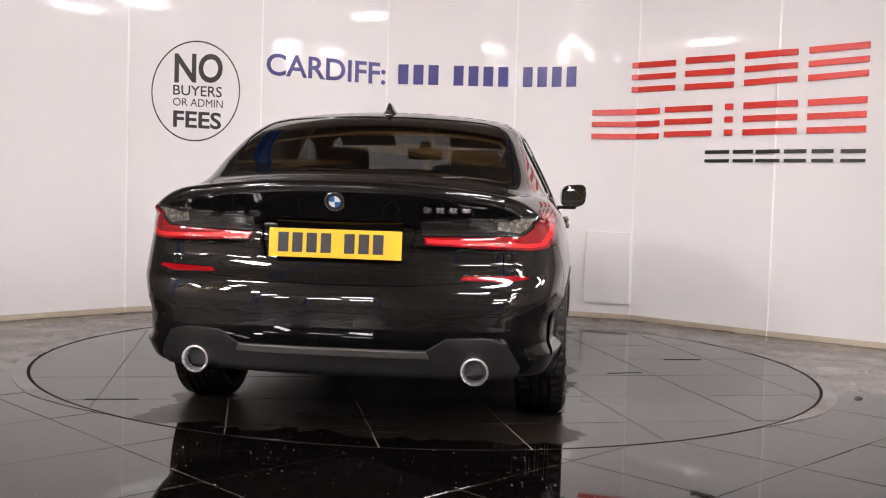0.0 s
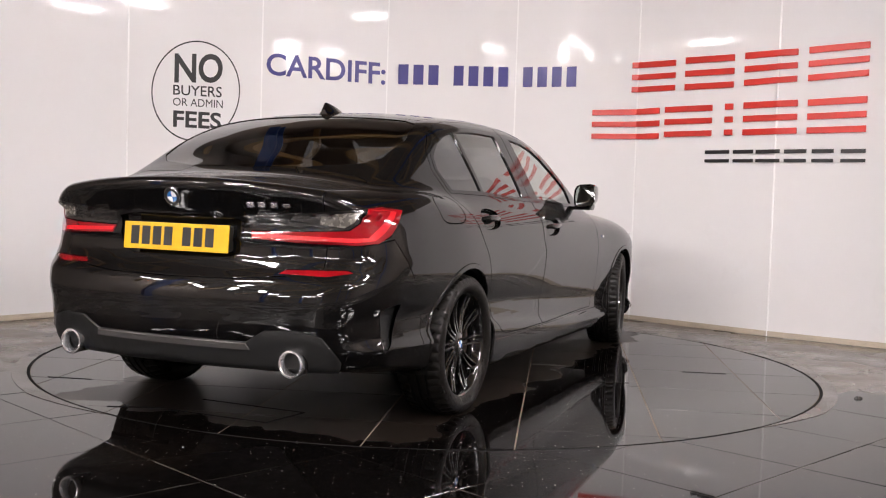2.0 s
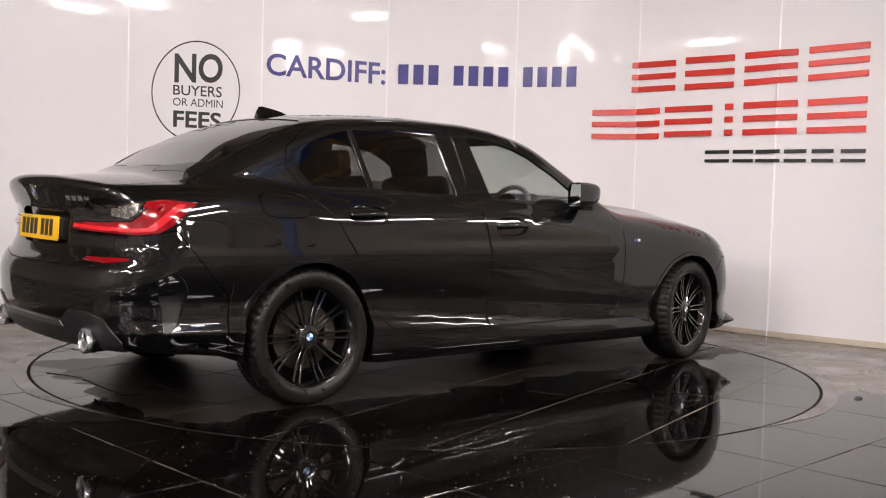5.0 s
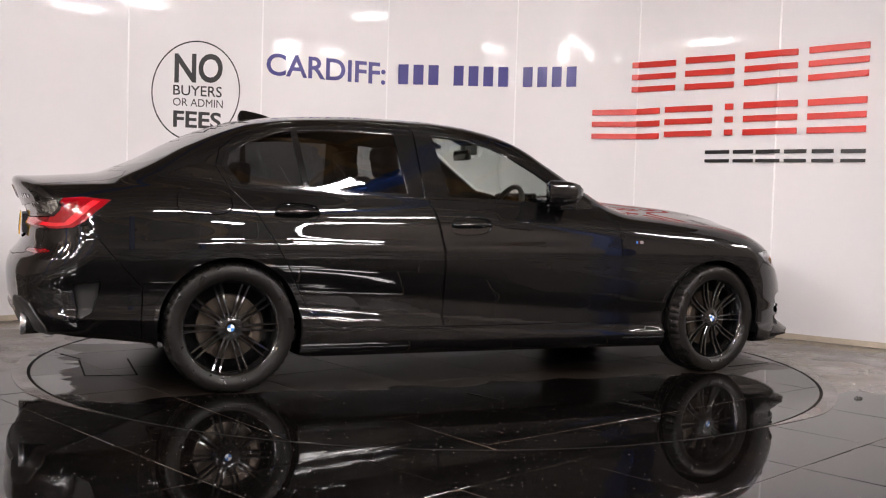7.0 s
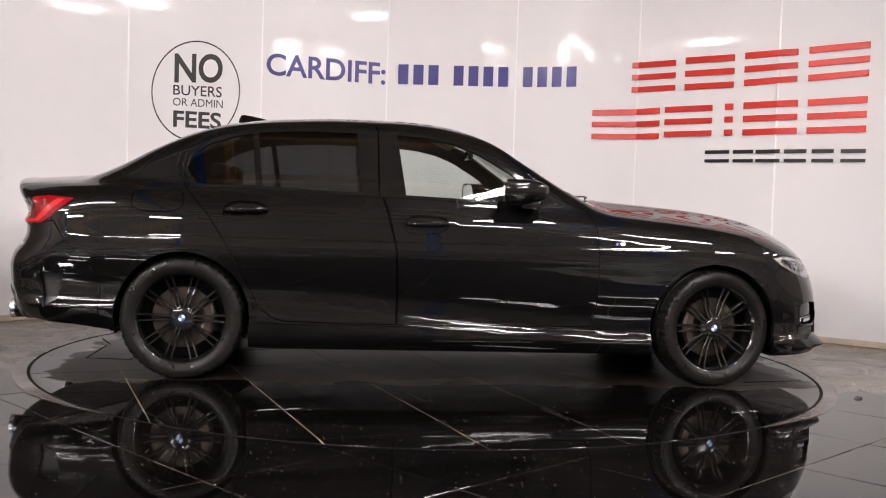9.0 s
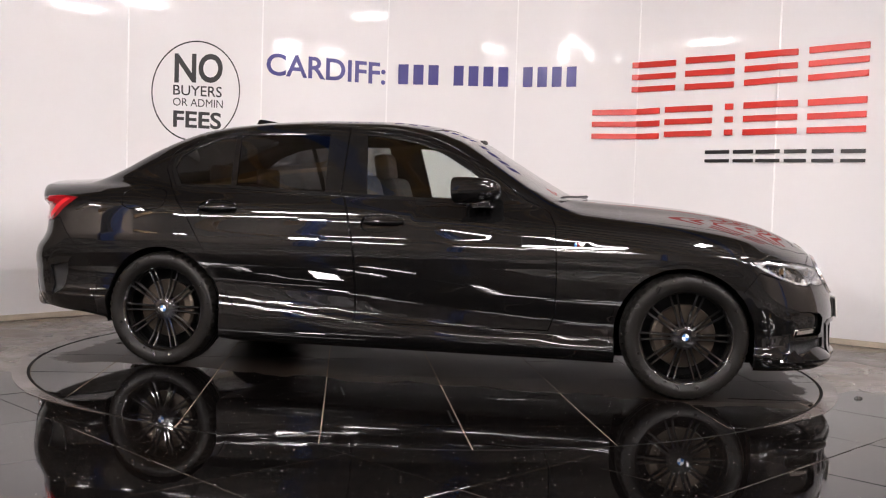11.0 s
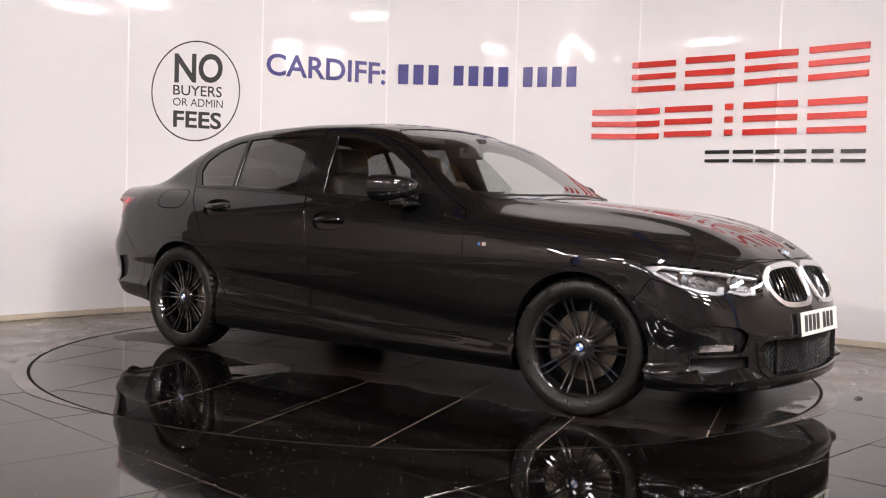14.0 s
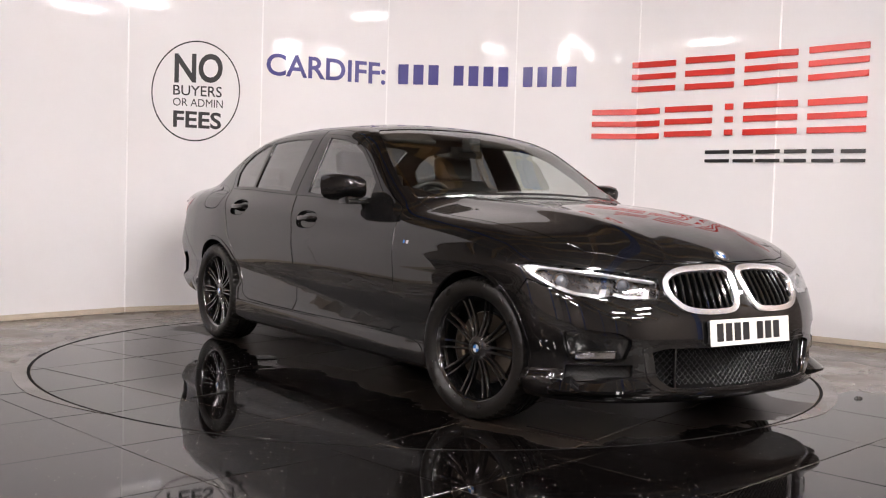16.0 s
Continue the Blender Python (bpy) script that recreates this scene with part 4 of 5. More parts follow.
LENS_BALL = mat("projector_lens", (0.12, 0.13, 0.15), 0.04, coat=1.0)
LAMP_BACK = noisy(mat("lamp_interior", (0.075, 0.075, 0.08), 0.28, 0.7), 40, 0.6, 0.1)
for s in (-1, 1):
    h = skin_part("headlamp", faces_of(("headlamp", "lamp_guide_a", "lamp_guide_b", "lamp_guide_c"), s), LENS_CLEAR, car, "clear headlamp with bright light guides", 0.001, -0.001, 0.003)
    skin_part("reflector_bowl", faces_of(("headlamp", "lamp_guide_a", "lamp_guide_b", "lamp_guide_c"), s), LAMP_BACK, h, "", 0.001, -0.045, -0.045)
    for g in "abc":
        skin_part("light_guide", faces_of("lamp_guide_" + g, s), LAMP_WHITE, h, "white light guide", 0.0, -0.008, 0.02)
    hex_lens(h, 51.5, 0.655, s)
    hex_lens(h, 37.0, 0.642, s)
    t = skin_part("tail_lamp", faces_of("tail_red", s), RED_LENS, car, "red rear lamp with smoked upper glass", 0.001, 0.002, 0.02)
    skin_part("light_bar", faces_of("tail_core", s), RED_CORE, t, "bright red light bar", 0.0, 0.0026, 0.008)
    skin_part("silver_lens", faces_of("tail_silver", s), SILVER_LENS, t, "pale silver indicator lens", 0.0, 0.0004, 0.008)
    skin_part("smoked_lens", faces_of("tail_smoke", s), SMOKE_LENS, t, "smoked grey lens", 0.0008, 0.0, 0.015)
    skin_part("reflector", faces_of("reflector", s), RED_LENS, rb, "red reflector strip", 0.0006, -0.002, 0.01)
    skin_part("corner_slot", faces_of("corner_slot", s), SATIN, rb, "", -0.001, -0.02, -0.02)
    k = skin_part("kidney_frame", faces_of("kidney_frame", s), SATIN_CHROME, fb, "bright chrome grille frame", 0.0, 0.010, 0.03)
    skin_part("fog_pocket", faces_of("fog_pocket", s), GLOSS, fb, "", -0.001, -0.022, -0.022)
    skin_part("fog_lamp", faces_of("fog_lamp", s), LAMP_SILVER, fb, "silver fog lamp", 0.0, -0.012, 0.02)
    skin_part("vent", faces_of("vent", s), SATIN, fb, "", -0.001, -0.03, -0.03)
    skin_part("winglet_back", faces_of("winglet", s), PAINT, fb)
    bm = bmesh.new()
    prev = None
    for f in np.linspace(0, 1, 14):
        a = 31.0 + 23.5 * f
        lift = 0.055 * math.sin(math.pi * min(1, f * 1.35 + 0.02)) ** 0.7 if f < 0.7 else 0.055 * (1 - ((f - 0.7) / 0.3) ** 2) + 0.004
        lo_z = 0.205 + 0.02 * (1 - f)
        ring = []
        for z, out in ((lo_z + 0.062 * (0.35 + lift / 0.055 * 0.65), -0.004), (lo_z + 0.012, lift), (lo_z, lift * 0.95), (lo_z - 0.012, lift * 0.4), (lo_z - 0.006, -0.01)):
            o, dd = DIRS["front"](a, z, s)
            ring.append(bm.verts.new(o + dd * (cast(o[None], dd[None], 2.2)[0] + out)))
        if prev:
            for i in range(5):
                bm.faces.new((prev[i], prev[(i + 1) % 5], ring[(i + 1) % 5], ring[i]))
        else:
            bm.faces.new(ring)
        prev = ring
    bm.faces.new(prev)
    bmesh.ops.recalc_face_normals(bm, faces=bm.faces[:])
    part("winglet", bm, PAINT, fb, "gloss black lower lip blade", True, 40)
    skin_part("grille_back", faces_of("kidney_hole", s), DARK, fb, "", -0.001, -0.05, -0.05)
    for j in range(9):
        a = 4.2 + j * 2.45
        zs = [z for z in np.linspace(0.5, 0.75, 90) if in_poly(np.array([[a, z]]), kidney_in)[0]]
        if len(zs) < 6:
            continue
        bm = bmesh.new()
        prev = None
        for z in np.linspace(zs[0] - 0.004, zs[-1] + 0.004, 9):
            o, dd = DIRS["front"](a, z, s)
            p = o + dd * (cast(o[None], dd[None], 2.2)[0] + 0.001)
            q = o + dd * (cast(o[None], dd[None], 2.2)[0] - 0.05)
            w = np.array([-dd[1], dd[0], 0]) * 0.0065
            ring = [bm.verts.new(c) for c in (p - w * 0.5, p + w * 0.5, p + w - dd * 0.006, q + w, q - w, p - w - dd * 0.006)]
            if prev:
                for i in range(6):
                    bm.faces.new((prev[i], prev[(i + 1) % 6], ring[(i + 1) % 6], ring[i]))
            prev = ring
        bmesh.ops.recalc_face_normals(bm, faces=bm.faces[:])
        part("slat", bm, GLOSS, k)
skin_part("lower_grille", faces_of("low_grille"), DARK, fb, "black honeycomb lower grille", -0.001, -0.045, -0.045)
skin_part("grille_rim", faces_of("grille_rim"), PAINT, fb, "gloss black rim round the lower grille", 0.0, 0.007, 0.03)
for a in (-24.5, 24.5):
    bm = bmesh.new()
    prev = None
    for z in np.linspace(0.232, 0.392, 8):
        o, dd = DIRS["front"](a, z, 1)
        h = cast(o[None], dd[None], 2.2)[0]
        w = np.array([-dd[1], dd[0], 0]) * 0.007
        ring = [bm.verts.new(c) for c in (o + dd * (h - 0.002) - w * 0.5, o + dd * (h - 0.002) + w * 0.5, o + dd * (h - 0.04) + w, o + dd * (h - 0.04) - w)]
        if prev:
            for i in range(4):
                bm.faces.new((prev[i], prev[(i + 1) % 4], ring[(i + 1) % 4], ring[i]))
        prev = ring
    bmesh.ops.recalc_face_normals(bm, faces=bm.faces[:])
    part("fin", bm, GLOSS, fb)
skin_part("plate_recess", faces_of("plate_recess"), PAINT, lid, "", -0.001, -0.020, -0.020)
skin_part("diffuser", faces_of("diffuser"), SATIN, rb, "satin black diffuser", 0.001, 0.006, 0.02)
skin_part("diffuser_trim", faces_of("diff_strip"), GREY_TRIM, rb, "dark grey trim strip", 0.0, 0.012, 0.02)

# honeycomb behind the lower grille and the vents
def honeycomb(a0, a1, z0, z1, poly, s, back, step=0.030):
    bm = bmesh.new()

    def at(a, z):
        o, dd = DIRS["front"](a, z, s)
        return Vector(o + dd * (cast(o[None], dd[None], 2.2)[0] - back))
    da = math.degrees(step / 0.95)
    rows = int((z1 - z0) / (step * 0.5)) + 1
    cols = int((a1 - a0) / da) + 1
    node = {}
    for r in range(rows + 1):
        for c in range(cols + 1):
            a, z = a0 + (c + 0.5 * (r % 2)) * da, z0 + r * step * 0.5
            if in_poly(np.array([[a, z]]), poly)[0]:
                node[r, c] = at(a, z)
    for (r, c), p in node.items():
        for q in ((r + 1, c if r % 2 else c - 1), (r + 1, c + 1 if r % 2 else c)):
            if q in node:
                rod(bm, p, node[q], 0.0022, 4)
    return bm


tagged(part("honeycomb", honeycomb(-31, 31, 0.225, 0.395, low_grille, 1, 0.022), GRILLE_MAT, fb), kind="stuff")
for s in (-1, 1):
    tagged(part("vent_mesh", honeycomb(35, 51, 0.258, 0.326, vent, s, 0.016, 0.022), GRILLE_MAT, fb), kind="stuff")

# ---- dark inner shell: closes the shut lines and holds the cabin ----
opening = ("windscreen", "rear_screen", "front_glass", "rear_glass", "quarter_glass", "arch_front", "arch_rear")
shell = [f for f, l in zip(SKIN_F, SKIN_L) if l not in opening and l not in ("kidney_hole", "headlamp", "lamp_guide_a", "lamp_guide_b", "lamp_guide_c", "low_grille", "fog_pocket", "fog_lamp", "vent", "cup_r", "cup_f", "corner_slot", "plate_recess")]
used = sorted({i for f in shell for i in f})
at = {i: k for k, i in enumerate(used)}
mesh_ob("inner_shell", SKIN_V[used] - SKIN_N[used] * 0.016, [[at[i] for i in f] for f in shell], DARK, car)
for sx in (-1, 1):
    for s in (-1, 1):
        bm = bmesh.new()
        m = pose(sx * WHEEL_X, 0, HUB_Z, -90 * s, 0, 0)
        prof = [(ARCH_R + 0.004, 0.86), (ARCH_R + 0.012, 0.80), (ARCH_R + 0.012, 0.5), (0.02, 0.5)]
        lathe(bm, [(r, h) for r, h in prof], 48, m)
        bmesh.ops.delete(bm, geom=[v for v in bm.verts if v.co.z < 0.19], context="VERTS")
        part("wheel_well", bm, DARK, car)


# ---- wheels ----
def tyre_mesh():
    bm = bmesh.new()
    R, w = 0.3215, 0.112
    prof = [(0.232, -w * 0.80), (0.245, -w * 0.92), (0.268, -w * 1.0), (0.292, -w * 0.985), (0.306, -w * 0.93), (0.3145, -w * 0.83), (0.3175, -w * 0.72)]
    grooves = [-0.72, -0.36, 0.0, 0.36, 0.72]
    mid = []
    for g in grooves[1:-1]:
        mid += [(R, w * (g - 0.07)), (R - 0.007, w * (g - 0.05)), (R - 0.007, w * (g + 0.05)), (R, w * (g + 0.07))]
    prof = prof + mid + [(r, -h) for r, h in prof[::-1]]
    rings = lathe(bm, prof, 144)
    # sipes across the shoulders
    for ring, (r, h) in zip(rings, prof):
        if r > 0.31 and abs(h) > w * 0.5:
            for k in range(0, 144, 3):
                v = ring[k]
                v.co.x *= 1 - 0.009 / r
                v.co.y *= 1 - 0.009 / r
    return bm


def wheel(sx, s):
    wh = empty("wheel", car)
    wh.matrix_basis = pose(sx * WHEEL_X, s * 0.790, HUB_Z, -90 * s, 0, 9 if sx > 0 else 0)
    t = part("tyre", tyre_mesh(), RUBBER, wh, "black rubber tyre", True, 30)
    bm = bmesh.new()
    lathe(bm, [(0.215, -0.09), (0.205, -0.02), (0.214, 0.045), (0.226, 0.078), (0.233, 0.092), (0.239, 0.094), (0.241, 0.089), (0.236, 0.08)], 72)
    part("rim", bm, RIM, wh, "gloss black alloy rim", True, 50)
    bm = bmesh.new()
    lathe(bm, [(0.001, 0.070), (0.045, 0.070), (0.062, 0.062), (0.072, 0.048), (0.070, 0.01)], 40)
    part("hub", bm, RIM, wh, "", True, 40)
    for k in range(10):
        bm = bmesh.new()
        for sg in (-1, 1):
            prev = None
            for f in np.linspace(0, 1, 7):
                r = 0.052 + f * 0.168
                c, sn = math.cos(2 * math.pi * k / 10), math.sin(2 * math.pi * k / 10)
                h = 0.066 + 0.012 * f - 0.012 * math.sin(math.pi * f)
                hw = 0.0064 - 0.0006 * f
                off = sg * (0.0095 + 0.0075 * f)
                cx, cy = r * c - off * sn, r * sn + off * c
                ring = [bm.verts.new((cx + u * -sn, cy + u * c, h + z)) for u, z in ((-hw, -0.018), (-hw, -0.002), (-hw * 0.5, 0.002), (hw * 0.5, 0.002), (hw, -0.002), (hw, -0.018))]
                if prev:
                    for i in range(6):
                        bm.faces.new((prev[i], prev[(i + 1) % 6], ring[(i + 1) % 6], ring[i]))
                prev = ring
        bmesh.ops.recalc_face_normals(bm, faces=bm.faces[:])
        part("spoke", bm, RIM, wh)
    bm = bmesh.new()
    lathe(bm, [(0.001, 0.012), (0.16, 0.012), (0.163, 0.0), (0.16, -0.012), (0.07, -0.012)], 48)
    part("brake_disc", bm, STEEL, wh, "bare steel brake disc", True, 40)
    bm = bmesh.new()
    prev = None
    for a in np.linspace(-0.5, 0.5, 8):
        c, sn = -sx * math.cos(a), math.sin(a)
        ring = [bm.verts.new((r * c, r * sn, h)) for r, h in ((0.105, -0.01), (0.105, 0.040), (0.12, 0.046), (0.155, 0.044), (0.17, 0.034), (0.17, -0.01))]
        if prev:
            for i in range(6):
                bm.faces.new((prev[i], prev[(i + 1) % 6], ring[(i + 1) % 6], ring[i]))
        else:
            bm.faces.new(ring)
        prev = ring
    bm.faces.new(prev)
    bmesh.ops.recalc_face_normals(bm, faces=bm.faces[:])
    part("caliper", bm, STEEL, wh, "grey brake caliper")
    badge(wh, Matrix.Translation((0, 0, 0.071)), 0.030, "cap")
    # black disc added to imitate the shade inside the open rim
    bm = bmesh.new()
    lathe(bm, [(0.001, -0.05), (0.21, -0.05), (0.212, -0.055), (0.001, -0.056)], 40)
    part("shade_disc", bm, DARK, wh)
    for k in range(5):
        a = 2 * math.pi * (k + 0.5) / 5
        bm = bmesh.new()
        rod(bm, (0.047 * math.cos(a), 0.047 * math.sin(a), 0.05), (0.047 * math.cos(a), 0.047 * math.sin(a), 0.0645), 0.009, 6)
        part("bolt", bm, STEEL, wh)


def badge(parent, m, r, name="roundel"):
    """A small round enamel badge in quarters, with a bright rim."""
    bm = bmesh.new()
    lathe(bm, [(0.001, 0.003), (r * 0.93, 0.003), (r * 0.97, 0.005), (r, 0.004), (r, 0.0)], 32, m)
    b = part(name, bm, CHROME, parent, "bright rim round a blue and white enamel disc", True, 40)
    bm = bmesh.new()
    lathe(bm, [(r * 0.60, 0.0042), (r * 0.92, 0.0042)], 32, m)
    part("ring", bm, INK if name == "roundel" else GLOSS, b)
    for k in range(4):
        bm = bmesh.new()
        vs = [bm.verts.new(m @ Vector((0, 0, 0.0042)))]
        for j in range(7):
            a = math.pi / 2 * (k + j / 6)
            vs.append(bm.verts.new(m @ Vector((r * 0.58 * math.cos(a), r * 0.58 * math.sin(a), 0.0042))))
        bm.faces.new(vs)
        part("quarter", bm, BLUE_EN if k % 2 else WHITE_EN, b)


for sx in (-1, 1):
    for s in (-1, 1):
        wheel(sx, s)


def skin_frame(kind, u, w, s=1, lift=0.0):
    """A pose on the skin: z out of it, y up along it."""
    o, dd = DIRS[kind](u, w, s)
    p = o + dd * cast(o[None], dd[None], 2.2)[0]
    n = Vector(skin_normal(p[None])[0])
    up = Vector((0, 0, 1)) if kind != "top" else Vector((1, 0, 0))
    x = up.cross(n).normalized()
    y = n.cross(x)
    m = Matrix((x, y, n)).transposed().to_4x4()
    m.translation = Vector(p) + n * lift
    return m


badge(bonnet_ob, skin_frame("front", 0, 0.765, 1, 0.001), 0.039)
badge(lid, skin_frame("rear", 0, 0.957, 1, 0.001), 0.039)


# ---- number plates: plain bars for the characters ----
def plate(parent, m, material, label):
    bm = bmesh.new()
    box(bm, 0, 0, 0.004, 0.52, 0.111, 0.006, m, 0.002)
    p = part("number_plate", bm, material, parent, label)
    x = -0.225
    for k in range(7):
        bm = bmesh.new()
        box(bm, x + 0.022, 0.002, 0.0078, 0.041, 0.076, 0.0012, m)
        part("bar", bm, INK, p)
        x += 0.056 if k != 3 else 0.092
    return p


m = Matrix(((0, 0, -1, -2.376), (-1, 0, 0, 0), (0, 1, 0, 0.793), (0, 0, 0, 1))) @ pose(0, 0, 0, -4, 0, 0)
plate(lid, m, PLATE_Y, "yellow rear number plate with plain dark bars")
m = Matrix(((0, 0, 1, 2.243), (1, 0, 0, 0), (0, 1, 0, 0.453), (0, 0, 0, 1))) @ pose(0, 0, 0, -6, 0, 0)
plate(fb, m, PLATE_W, "white front number plate with plain dark bars")
bm = bmesh.new()
box(bm, 2.216, 0, 0.453, 0.05, 0.50, 0.10, None, 0.01)
part("plate_holder", bm, SATIN, fb)
bm = bmesh.new()
box(bm, -2.345, 0, 0.793, 0.05, 0.50, 0.10, None, 0.01)
part("plate_holder", bm, SATIN, lid)
# plain chrome bars in place of the model lettering
for k in range(4):
    bm = bmesh.new()
    box(bm, 0, 0, 0.0015, 0.030, 0.022 if k < 3 else 0.016, 0.003, skin_frame("rear", 24.6 + k * 3.1, 0.934, -1), 0.001)
    part("badge_bar", bm, SATIN_CHROME, lid)
for s in (-1, 1):
    d, m = None, skin_frame("side", 0.893, 0.766, s)
    for k, c in enumerate((BLUE_EN, RED_DARK, CHROME)):
        bm = bmesh.new()
        box(bm, (-0.022 + k * 0.015) * -s, 0, 0.001, 0.010 if k < 2 else 0.024, 0.016, 0.002, m)
        part("badge_bar", bm, c, bodywork)

# ---- exhausts, fin, mirrors ----
for s in (-1, 1):
    bm = bmesh.new()
    m = Matrix.Translation((-2.368, s * 0.552, 0.322)) @ Vector((-1, 0, 0)).to_track_quat("Z", "Y").to_matrix().to_4x4()
    lathe(bm, [(0.0535, -0.016), (0.0555, 0.0), (0.0535, 0.007), (0.047, 0.008), (0.043, 0.002), (0.040, -0.02), (0.039, -0.05)], 40, m)
    e = part("exhaust_tip", bm, SATIN_CHROME, rb, "polished round exhaust tip", True, 40)
    bm = bmesh.new()
    lathe(bm, [(0.0395, -0.03), (0.0385, -0.105), (0.001, -0.105)], 32, m)
    part("bore", bm, DARK, e)
    bm = bmesh.new()
    lathe(bm, [(0.048, -0.12), (0.0528, -0.0165)], 32, m)
    part("pipe", bm, GLOSS, e)
bm = bmesh.new()
prev = None
for f in np.linspace(0, 1, 12):
    x = -1.235 + 0.19 * f
    zr = float(cast(np.array([[x, 0, 0.6]]), np.array([[0, 0, 1.0]]), 2)[0]) + 0.6
    h = 0.066 * min(1.0, 0.55 + f * 4) * (1 - f) ** 0.75 + 0.002
    w = 0.036 * math.sin(math.pi * min(1, 0.18 + f * 0.82)) ** 0.6 + 0.002
    ring = [bm.verts.new((x - 0.012 * (h / 0.066), y, zr - 0.004 + z)) for y, z in ((-w, 0), (-w * 0.55, h * 0.35), (-w * 0.2, h * 0.85), (0, h), (w * 0.2, h * 0.85), (w * 0.55, h * 0.35), (w, 0))]
    if prev:
        for i in range(6):
            bm.faces.new((prev[i], prev[i + 1], ring[i + 1], ring[i]))
    else:
        bm.faces.new(ring)
    prev = ring
bmesh.ops.recalc_face_normals(bm, faces=bm.faces[:])
part("roof_aerial", bm, PAINT, car, "black shark-fin aerial", True, 60)


def mirror(s):
    mi = empty("door_mirror", car)
    bm = bmesh.new()
    prev = None
    n = 14
    for f in np.linspace(0, 1, 9):
        x = 0.262 + 0.215 * f
        k = math.sqrt(max(0.0, 1 - (max(0, f - 0.15) / 0.86) ** 2.4))
        ring = []
        for q in range(n):
            a = 2 * math.pi * q / n
            ca, sa = math.cos(a), math.sin(a)
            yy = 0.076 * math.copysign(abs(ca) ** 0.55, ca) * (0.35 + 0.65 * k)
            zz = 0.070 * math.copysign(abs(sa) ** 0.6, sa) * (0.25 + 0.75 * k)
            ring.append(bm.verts.new((x - 0.03 * ca * (1 - f), s * (0.938 + yy - 0.028 * f), 1.025 + zz + 0.010 * ca + 0.006 * f)))
        if prev:
            for i in range(n):
                bm.faces.new((prev[i], prev[(i + 1) % n], ring[(i + 1) % n], ring[i]))
        prev = ring
    bm.faces.new(prev)
    bmesh.ops.recalc_face_normals(bm, faces=bm.faces[:])
    part("cap", bm, PAINT, mi, "gloss black mirror cap", True, 60)
    bm = bmesh.new()
    for d, r in ((0.0, 1.0),):
        vs = [bm.verts.new((0.268 - 0.03 * math.cos(a), s * (0.938 + 0.072 * math.copysign(abs(math.cos(a)) ** 0.55, math.cos(a))), 1.025 + 0.064 * math.copysign(abs(math.sin(a)) ** 0.6, math.sin(a)) + 0.010 * math.cos(a))) for a in np.linspace(0, 2 * math.pi, 24, endpoint=False)]
        bm.faces.new(vs)
    part("glass", bm, MIRROR, mi, "mirror glass")
    bm = bmesh.new()
    box(bm, 0.385, s * 0.875, 0.950, 0.10, 0.16, 0.022, None, 0.008)
    box(bm, 0.385, s * 0.925, 0.965, 0.09, 0.07, 0.030, None, 0.008)
    part("foot", bm, GLOSS, mi, smooth=True)


MIRROR = mat("mirror_glass", (0.75, 0.77, 0.78), 0.02, 1.0)
for s in (-1, 1):
    mirror(s)


# ---- cabin ----
def soft_box(name, c, s, bevel, material, parent, m=None, label=""):
    bm = bmesh.new()
    r = bmesh.ops.create_cube(bm, size=1, matrix=Matrix.Translation(c) @ (m or Matrix()) @ Matrix.Diagonal((*s, 1)))
    bmesh.ops.bevel(bm, geom=bm.edges[:], offset=bevel, segments=3, affect="EDGES", profile=0.6)
    return part(name, bm, material, parent, label, True, 60)


for s in (-1, 1):
    seat = empty("front_seat", car)
    soft_box("cushion", (-0.02, s * 0.37, 0.48), (0.52, 0.50, 0.16), 0.06, SEAT, seat)
    soft_box("backrest", (-0.37, s * 0.37, 0.80), (0.15, 0.48, 0.62), 0.06, SEAT, seat, pose(0, 0, 0, 0, -16, 0))
    soft_box("headrest", (-0.485, s * 0.37, 1.175), (0.09, 0.27, 0.17), 0.04, SEAT, seat, pose(0, 0, 0, 0, -10, 0))
    bm = bmesh.new()
    for k in (-0.06, 0.06):
        rod(bm, (-0.475, s * 0.37 + k, 1.03), (-0.485, s * 0.37 + k, 1.12), 0.006, 8)
    part("headrest_rod", bm, STEEL, seat)
    soft_box("rear_headrest", (-1.30, s * 0.36, 1.085), (0.08, 0.26, 0.12), 0.035, SEAT, car)
    soft_box("sun_visor", (0.02, s * 0.34, 1.335), (0.14, 0.34, 0.02), 0.008, LINING, car, pose(0, 0, 0, 0, 24, 0))
soft_box("rear_bench", (-0.98, 0, 0.50), (0.52, 1.30, 0.18), 0.06, SEAT, car)
soft_box("rear_backrest", (-1.27, 0, 0.78), (0.14, 1.26, 0.52), 0.05, SEAT, car, pose(0, 0, 0, 0, -20, 0))
soft_box("parcel_shelf", (-1.58, 0, 0.985), (0.46, 1.16, 0.03), 0.01, LINING, car)
soft_box("dashboard", (0.62, 0, 0.80), (0.44, 1.40, 0.26), 0.07, LINING, car)
soft_box("cowl", (0.80, 0, 0.90), (0.22, 1.24, 0.06), 0.02, LINING, car)
soft_box("instrument_screen", (0.44, -0.20, 0.975), (0.03, 0.52, 0.11), 0.012, GLOSS, car, pose(0, 0, 0, 0, -14, 0))
soft_box("centre_console", (0.10, 0, 0.50), (0.9, 0.24, 0.24), 0.05, LINING, car)
soft_box("cabin_floor", (-0.25, 0, 0.26), (2.3, 1.5, 0.06), 0.02, LINING, car)
soft_box("rear_view_mirror", (0.155, 0, 1.255), (0.03, 0.22, 0.065), 0.012, GLOSS, car)
soft_box("mirror_stalk", (0.20, 0, 1.30), (0.09, 0.07, 0.08), 0.012, LINING, car)
